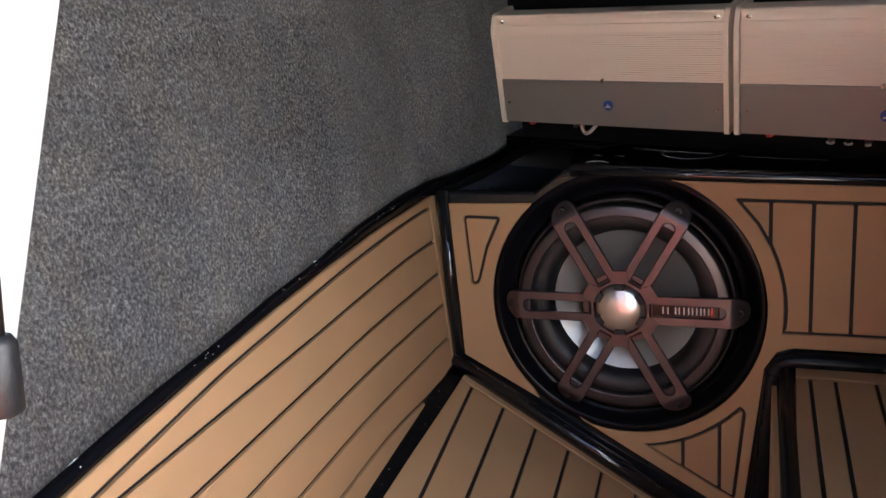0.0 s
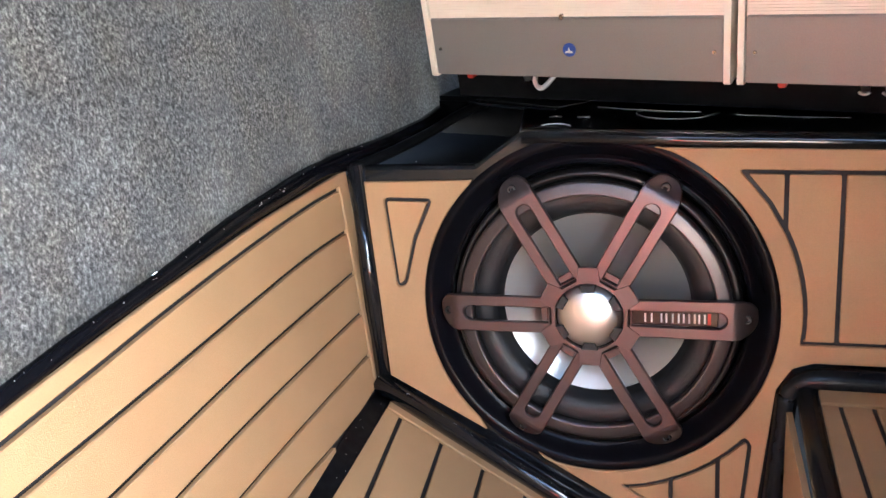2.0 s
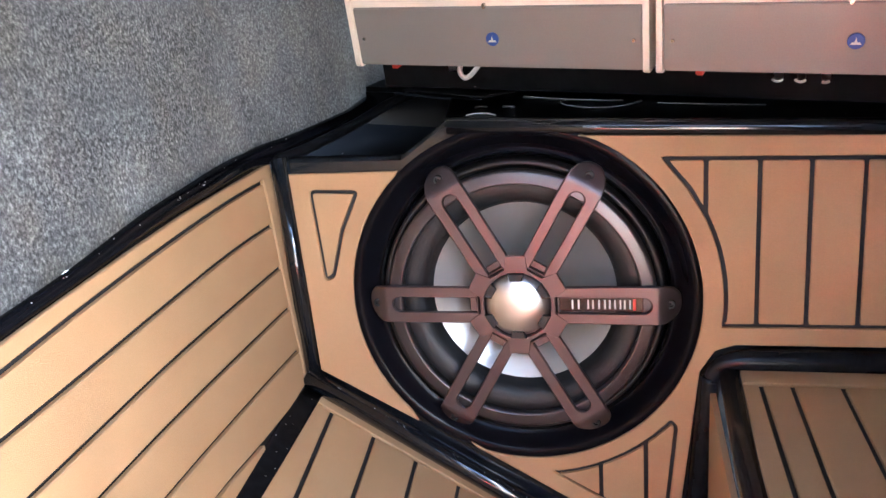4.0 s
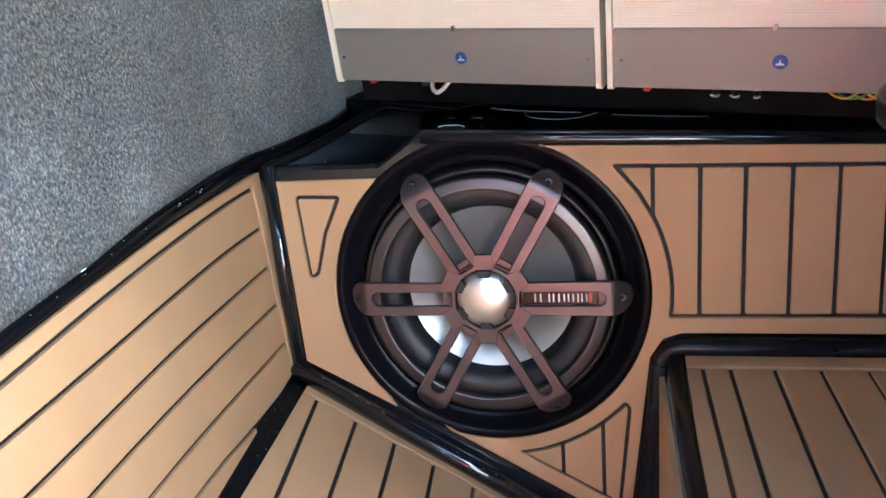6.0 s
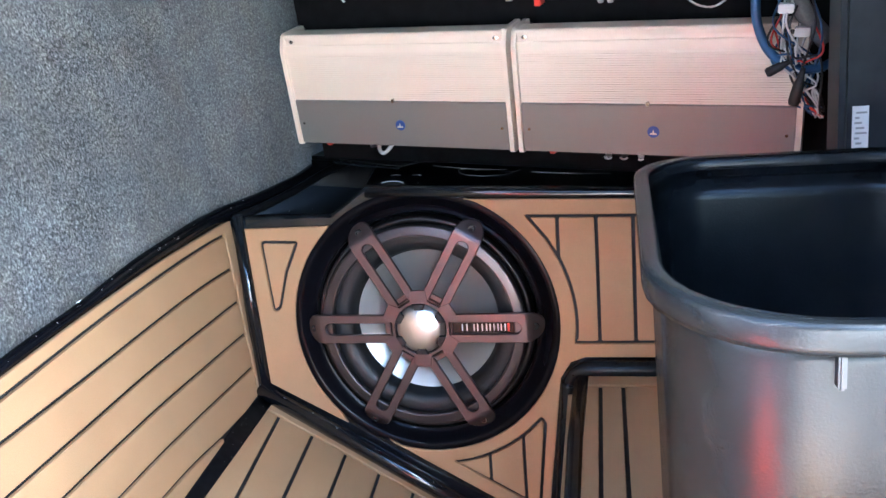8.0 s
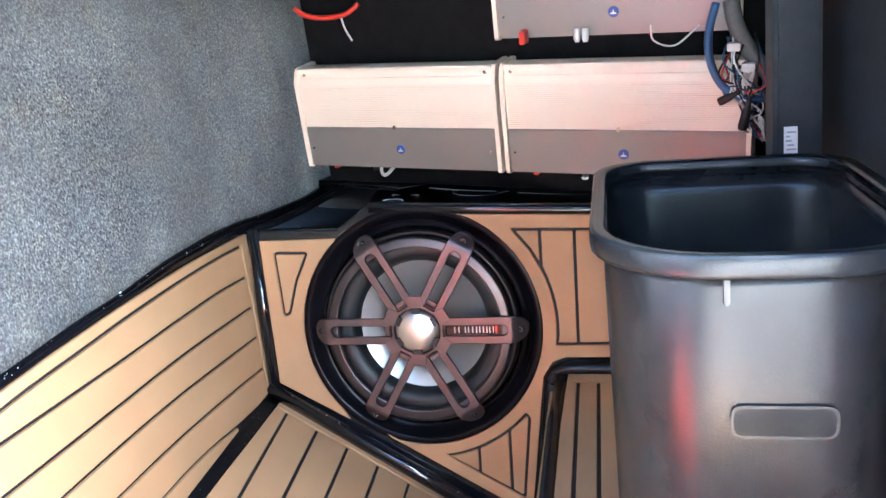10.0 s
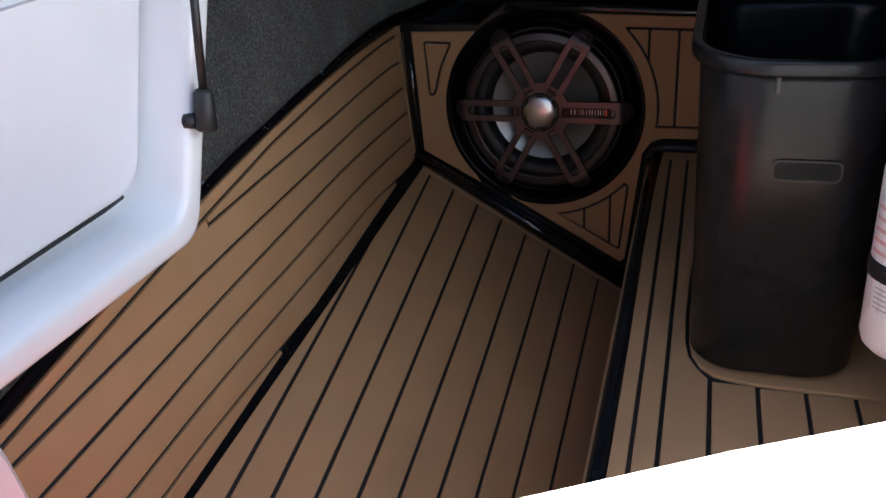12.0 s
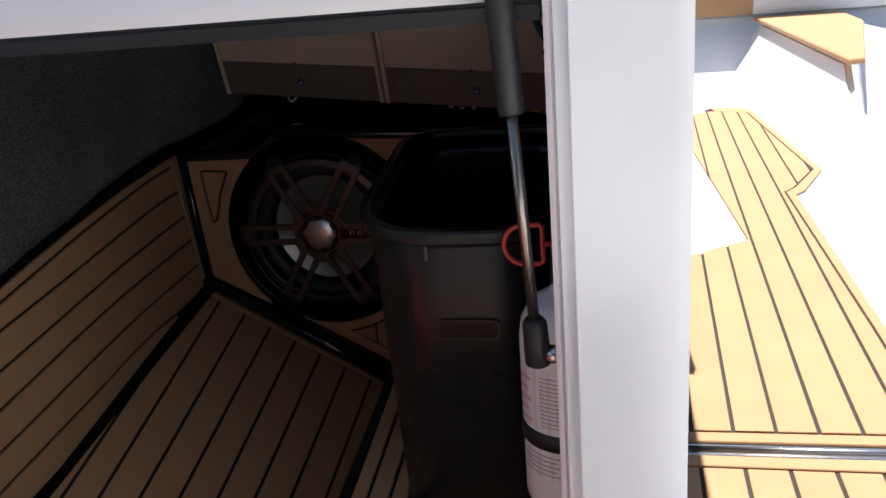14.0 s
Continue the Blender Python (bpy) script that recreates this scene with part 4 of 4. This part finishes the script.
panel = label_patch(175, 320, 0.091, 0.150, LABEL, "label", 0.0427)
panel["label"] = "printed paper label"
for i in range(13):
    z = 0.097 + i * 0.0039
    label_patch(236, 300 - 9 * (i % 3), z, z + 0.0010, INK, "text_bar", 0.04295, panel)
for i in range(5):
    label_patch(186, 222 - 5 * (i % 2), 0.097 + i * 0.010, 0.1006 + i * 0.010, PRINTRED, "text_bar", 0.04295, panel)
low_label = label_patch(180, 318, 0.044, 0.073, LABEL, "label", 0.0427)
for i in range(5):
    label_patch(205, 262 - 7 * (i % 2), 0.048 + i * 0.0047, 0.0492 + i * 0.0047, INK, "text_bar", 0.04295, low_label)
label_patch(282, 296, 0.054, 0.066, INK, "text_bar", 0.04295, low_label)
part("bracket", block(EX[0] + 0.015, EX[0] + 0.055, -0.8615, EX[1] + 0.015, EB + 0.02, EB + 0.17, 0.002), RUBBER, ext, "black wall bracket")

# -- wiring --
def cable(name, pts, r, mat, label, cat="cable"):
    return tagged(part(name, tube(smooth_path(pts), r, 8), mat, None, smooth=True), label, cat)


def amp_pt(u, y, v):
    return amp_frame(p1) @ Vector((u, y, v))


cable("signal_cable", [amp_pt(0.115, 0.05, -0.004), amp_pt(0.119, 0.03, -0.017), amp_pt(0.129, 0.024, -0.0225), amp_pt(0.141, 0.028, -0.013), amp_pt(0.148, 0.05, 0.002)], 0.0030, WIREW, "white signal cable looping under an amplifier")
for u0, m in ((0.109, CHROME), (0.468, CHROME), (0.489, RUBBER), (0.511, CHROME)):
    plug = tagged(part("cable_plug", tube([amp_pt(u0, 0.032, 0.004), amp_pt(u0, 0.031, -0.008), amp_pt(u0, 0.031, -0.009), amp_pt(u0 + 0.001, 0.030, -0.016)], [0.0060, 0.0060, 0.0042, 0.0040], 12), m, None, smooth=True), "small round signal plug under an amplifier", "plug")
    if u0 > 0.4:
        part("ring", tube([amp_pt(u0 + 0.0050 * math.cos(radians(w)), 0.029, -0.0155 + 0.0036 * math.sin(radians(w))) for w in range(195 if u0 < 0.5 else 235, 341, 18)], 0.0013, 8), WIREW, plug, "white plastic collar", True)
for u0 in (0.034, 0.39):
    tagged(part("power_plug", block(u0, u0 + 0.008, 0.02, 0.04, -0.012, 0.006, 0.001, amp_frame(p1)), RED, None), "red power terminal under an amplifier", "plug")
rnd = random.Random(11)
for k, m in enumerate((WIREY, WIREG, WIREO, WIREY, WIREG, WIREW, RED, WIREY)):
    u0 = 0.575 + 0.011 * k
    cable("wire", [amp_pt(u0, 0.05, 0.002), amp_pt(u0 + 0.008, 0.030, -0.008 - 0.006 * rnd.random()), amp_pt(u0 + 0.026, 0.024, -0.010 - 0.008 * rnd.random()), amp_pt(u0 + 0.045, 0.036, -0.002)], 0.0013, m, "thin coloured wire under an amplifier")
# loom at the end of the amplifiers
blue = cable("battery_cable", [amp_pt(0.656, 0.000, 0.235), amp_pt(0.649, -0.010, 0.200), amp_pt(0.651, -0.014, 0.168), amp_pt(0.665, -0.016, 0.136), amp_pt(0.690, -0.014, 0.116), amp_pt(0.716, -0.006, 0.113), amp_pt(0.728, 0.004, 0.116)], 0.0052, WIREB, "thick blue battery cable hanging in a loop")
cable("cable_sleeve", [amp_pt(0.672, 0.016, 0.235), amp_pt(0.680, 0.008, 0.205), amp_pt(0.698, 0.004, 0.172), amp_pt(0.722, 0.008, 0.140)], 0.0105, SLEEVE, "dull grey cable sleeve behind the loom")
rnd = random.Random(4)
colours = [WIREW, WIREB, RUBBER, RED, WIREB, WIREW, RUBBER]
for k in range(22):
    u, v = 0.668 + rnd.random() * 0.040, 0.200 - rnd.random() * 0.055
    cable("wire", [amp_pt(u, 0.004, v), amp_pt(u + rnd.uniform(-0.012, 0.02), -0.012 - 0.01 * rnd.random(), v - 0.032), amp_pt(0.690 + rnd.uniform(-0.012, 0.030), -0.020 + 0.018 * rnd.random(), 0.118 + rnd.uniform(-0.02, 0.01)), amp_pt(0.704 + rnd.uniform(-0.01, 0.018), -0.006 * rnd.random(), 0.080 + rnd.uniform(-0.014, 0.014)), amp_pt(0.714 + rnd.random() * 0.012, 0.004, 0.052 + rnd.random() * 0.016)], 0.0012, colours[k % 7], "thin wire in a loose loom beside the amplifiers")
for (a, b, r) in (((0.690, -0.020, 0.126), (0.664, -0.022, 0.112), 0.0056), ((0.702, -0.022, 0.118), (0.694, -0.022, 0.076), 0.0066)):
    d = amp_pt(*b) - amp_pt(*a)
    tagged(part("cable_connector", tube([amp_pt(*a), amp_pt(*a) + d * 0.25, amp_pt(*a) + d * 0.45, amp_pt(*a) + d * 0.9, amp_pt(*b)], [r * 0.4, r * 0.55, r * 0.9, r, r * 0.8], 10), RUBBER, None, smooth=True), "black plastic cable connector hanging from the loom", "connector")
for (u, v) in ((0.672, 0.176), (0.690, 0.150), (0.680, 0.130)):
    tagged(part("wire_connector", block(u, u + 0.016, -0.016, -0.004, v, v + 0.010, 0.001, amp_frame(p1)), WIREW, None), "small white wire connector", "connector")
cable("wire", [amp_pt(0.075, 0.05, 0.235), amp_pt(0.083, 0.045, 0.215), amp_pt(0.092, 0.046, 0.196)], 0.0016, WIREW, "thin white wire above an amplifier")
cable("wire", [amp_pt(0.568, 0.03, 0.205), amp_pt(0.574, 0.02, 0.186), amp_pt(0.602, 0.02, 0.179), amp_pt(0.632, 0.03, 0.203)], 0.0012, WIREW, "thin pale wire between amplifiers")
cable("hose", [amp_pt(-0.010, 0.052, 0.250), amp_pt(0.010, 0.046, 0.240), amp_pt(0.045, 0.044, 0.2345), amp_pt(0.085, 0.046, 0.238), amp_pt(0.11, 0.052, 0.252)], 0.0042, RED, "red hose looping above the amplifiers", "hose")
tagged(part("power_plug", block(0.383, 0.391, 0.02, 0.04, 0.186, 0.205, 0.001, amp_frame(p1)), RED, None), "red power terminal under an amplifier", "plug")
for u0 in (0.466, 0.478):
    tagged(part("cable_plug", tube([amp_pt(u0, 0.030, 0.204), amp_pt(u0, 0.028, 0.190), amp_pt(u0, 0.028, 0.186)], [0.0046, 0.0046, 0.0030], 10), WIREW, None, smooth=True), "small pale signal plug under an amplifier", "plug")
sticker = tagged(part("sticker", block(0.4895, 0.5035, -0.2705, -0.2692, 0.243, 0.291), EXTW, None), "white printed sticker on the black post", "sticker")
for i in range(9):
    part("text_bar", block(0.4912 + 0.0006 * (i % 3), 0.5018 - 0.0021 * (i % 4), -0.2710, -0.2706, 0.2465 + i * 0.0047, 0.2483 + i * 0.0047), INK, sticker)

# tray beside the shelf: a ridge along the carpet, and a slot with a lip at the back
part("ridge", tube(smooth_path([(-0.268, -0.002, 0.163), (-0.246, 0.06, 0.171), (-0.222, 0.14, 0.184), (-0.200, 0.22, 0.200), (-0.180, 0.27, 0.207)]), 0.0065, 10), POCKET, shelf, "rounded ridge along the carpet", True)
part("slot_lip", tube(smooth_path([(-0.192, 0.228, 0.2130), (-0.155, 0.205, 0.2105), (-0.105, 0.178, 0.2065), (-0.062, 0.160, 0.2035)]), 0.0022, 8), GEL, shelf, "thin lip of the slot", True)
# the slot isn't cut: a flat dark plate stands for the shade inside
part("slot", plate([[(-0.186, 0.240), (-0.060, 0.172), (-0.030, 0.232), (-0.170, 0.300)]], 0.002, SHELF, 0.0005), GROOVE, shelf, "dark plate standing in for the shaded slot at the back of the shelf")
part("board_foot", tube([SHELF(-0.228, 0.325, 0.004), SHELF(-0.10, 0.29, 0.004), SHELF(-0.026, 0.262, 0.004)], 0.0022, 8), GEL, shelf, "", True)
tagged(part("cable_clip", block(-0.026, -0.006, 0.232, 0.252, 0.2065, 0.2200, 0.003), RUBBER, None), "small black cable clip on the shelf", "clip")
for x, y, a in ((-0.0507, 0.098, 0.2), (-0.0183, 0.0995, -0.15)):
    tagged(part("staple", tube([SHELF(x - 0.007 * math.cos(a), y - 0.007 * math.sin(a), 0.0012), SHELF(x, y, 0.0018), SHELF(x + 0.007 * math.cos(a), y + 0.007 * math.sin(a), 0.0012)], 0.0010, 6), ROD, None, smooth=True), "bright staple on the black shelf", "staple")
tagged(part("shaving", tube(smooth_path([SHELF(-0.056, 0.038, 0.001), SHELF(-0.047, 0.045, 0.0018), SHELF(-0.034, 0.046, 0.0018), SHELF(-0.024, 0.040, 0.001)]), 0.0009, 6), WIREW, None, smooth=True), "curled pale shaving on the black shelf", "shaving")
cable("thread", [SHELF(0.046, 0.160, 0.001), SHELF(0.038, 0.138, 0.001), SHELF(0.052, 0.108, 0.001), SHELF(0.082, 0.095, 0.001), SHELF(0.112, 0.112, 0.001), SHELF(0.131, 0.150, 0.001)], 0.0005, WIREW, "thin pale thread curled on the shelf", "thread")
cable("thread", [SHELF(-0.012, 0.185, 0.001), SHELF(0.03, 0.165, 0.001), SHELF(0.08, 0.152, 0.001), SHELF(0.11, 0.150, 0.001)], 0.0006, WIREW, "thin pale thread lying along the shelf", "thread")
cable("thread", [SHELF(0.15, 0.132, 0.001), SHELF(0.20, 0.122, 0.001), SHELF(0.265, 0.118, 0.001)], 0.0005, WIREW, "thin pale thread lying along the shelf", "thread")

# crumbs on the shelf pocket
bm = bmesh.new()
rnd = random.Random(9)
for k in range(26):
    p = (rnd.uniform(-0.25, -0.13), rnd.uniform(0.01, 0.20), 0.1503) if k % 2 else tuple(SHELF(rnd.uniform(-0.06, 0.5), rnd.uniform(0.01, 0.12), 0.0003))
    bmesh.ops.create_icosphere(bm, subdivisions=1, radius=rnd.uniform(0.0004, 0.0010), matrix=Matrix.Translation(p))
for k in range(34):
    t = rnd.random()
    p = Vector((-0.262, -0.006, -0.097)).lerp(Vector((0.20, -0.012, -0.368)), t) + Vector((rnd.uniform(0.0, 0.35), -0.6, 0.75)).normalized() * 0.0160
    bmesh.ops.create_icosphere(bm, subdivisions=1, radius=rnd.uniform(0.0003, 0.0006), matrix=Matrix.Translation(p))
for k in range(44):
    u = rnd.uniform(-0.05, 1.0)
    bmesh.ops.create_icosphere(bm, subdivisions=1, radius=rnd.uniform(0.0003, 0.0006), matrix=Matrix.Translation(edge_at(u) + Vector((rnd.uniform(0.35, 0.95), 0, rnd.uniform(0.3, 0.9))).normalized() * edge_radius(u)))
for k in range(40):
    u = rnd.uniform(0.0, 0.9)
    bmesh.ops.create_icosphere(bm, subdivisions=1, radius=rnd.uniform(0.0003, 0.0006), matrix=Matrix.Translation(seam_cove(u)[rnd.randint(2, 8)]))
tagged(part("dust_crumbs", bm, WIREW, None), "pale crumbs of dust on the black gelcoat", "dust", "", "stuff")

# -- outside --
structure("ground", block(-60, 60, -60, 60, -0.95, -0.93), GROUND, "pale concrete round the boat")
DECK_Z = -0.112
structure("cockpit_sole", block(0.580, 5, -3, 6, DECK_Z - 0.04, DECK_Z, 0.0), WHITE, "white gelcoat deck in full sun")
# out of view; greyed so it sends less light and reflection into the locker
structure("cockpit_sole_aft", block(-2.5, 0.58, -6, -1.36, -0.42, -0.38, 0.0), AFT_GREY, "unseen deck behind the locker, greyed to cut bounced light")
DECK = flat([(0, 0, DECK_Z), (1, 0, 0), (0, 1, 0), (0, 0, 1)])
pad = thing("deck_pad", "tan foam deck pad with dark joints on the white deck", "deck pad", group="deck pads")
pad_right = [(0.938, -0.545), (0.949, -0.214), (0.973, 0.521), (0.998, 0.552), (1.081, 0.746), (1.043, 1.637), (0.915, 1.677)]
pad_left = [(0.895, 1.655), (0.893, 1.610), (0.868, 1.585), (0.816, 1.555), (0.789, 1.026), (0.817, 0.205), (0.699, 0.120), (0.583, 0.100)]
pad_inner = [(0.917, -0.520), (0.929, -0.214), (0.951, 0.545), (0.978, 0.580), (1.057, 0.748), (1.022, 1.560), (0.925, 1.600)]
padp = [(0.583, -0.545)] + pad_right + pad_left
part("joint_backing", plate([padp], 0.002, DECK, 0.0005), GROOVE, pad)
part("border", plate([[(0.583, -0.545)] + pad_right + [(0.925, 1.6045)] + [(x + 0.0045 * (x > 0.6), y - 0.0045 * (y < -0.5)) for x, y in pad_inner[::-1][1:]] + [(0.583, -0.5245)]], 0.005, DECK, 0.001, 0.001), TAN, pad)
strip(DECK, [(0.583, -0.520)] + pad_inner + [(0.900, 1.600)] + pad_left[2:], (0.052, 0.99865), -0.761, 0.0500, 0.0, 0.005, pad, 0.001)
pad2 = thing("deck_pad", "tan foam deck pad with dark joints in front of the hinge", "deck pad", group="deck pads")
pad2p = [(0.583, -0.575), (1.06, -0.580), (1.06, -0.93), (0.599, -0.93), (0.599, -0.865), (0.583, -0.86)]
part("joint_backing", plate([pad2p], 0.002, DECK, 0.0005), GROOVE, pad2)
part("border", plate([pad2p, inset(pad2p, 0.022)], 0.005, DECK, 0.001, 0.001), TAN, pad2)
strip(DECK, inset(pad2p, 0.026), (0.03, 0.99955), -0.655, 0.0490, 0.0, 0.005, pad2, 0.001)
hinge = thing("piano_hinge", "polished metal hinge strip between the deck pads", "hinge")
part("leaf", block(0.583, 1.05, -0.573, -0.549, DECK_Z + 0.001, DECK_Z + 0.004, 0.0005), STEEL, hinge)
part("knuckle", tube([(0.583, -0.561, DECK_Z + 0.005), (1.05, -0.561, DECK_Z + 0.005)], 0.004, 10), STEEL, hinge, smooth=True)


def moulded(top, low, z0, z1):
    """A white moulding whose sides slope out from the top outline to the low one on the deck."""
    bm = bmesh.new()
    rings = [[bm.verts.new((x, y, z)) for x, y in poly] for poly, z in ((low, z0), (top, z1))]
    p, q = rings
    for k in range(len(p)):
        bm.faces.new((p[k], p[(k + 1) % len(p)], q[(k + 1) % len(q)], q[k]))
    bm.faces.new(q), bm.faces.new(p)
    bmesh.ops.recalc_face_normals(bm, faces=bm.faces[:])
    bmesh.ops.bevel(bm, geom=[e for e in bm.edges if e.calc_face_angle(0) > 0.3], offset=0.02, segments=3, affect="EDGES", clamp_overlap=True)
    return bm


bench = thing("bench_base", "white moulded seat base at the end of the deck", "bench")
part("base", moulded([(0.60, 2.80), (3.4, 2.80), (3.4, 3.6), (0.60, 3.6)], [(0.40, 2.45), (3.6, 2.45), (3.6, 3.7), (0.40, 3.7)], DECK_Z - 0.03, 0.124), WHITE, bench)
part("back", block(0.62, 3.4, 2.722, 3.2, 0.125, 0.60, 0.02), WHITE, bench)
part("front_pad", block(0.911, 1.222, 2.708, 2.721, 0.128, 0.34, 0.003), TAN, bench, "tan foam panel")
wing = thing("bench_base", "low white seat base with a tan foam top", "bench")
wing_top = [(1.223, 1.10), (1.27, 1.12), (1.56, 2.20), (1.60, 2.69), (1.223, 2.69)]
part("base", moulded([(1.26, 1.25), (1.47, 1.95), (1.57, 2.69), (1.26, 2.69)], [(1.095, 0.40), (2.2, 0.9), (2.4, 2.75), (1.095, 2.75)], DECK_Z - 0.03, 0.098), WHITE, wing)
part("top_pad", plate([wing_top], 0.016, flat([(0, 0, 0.102), (1, 0, 0), (0, 1, 0), (0, 0, 1)]), 0.0, 0.004), TAN, wing, "tan foam top")
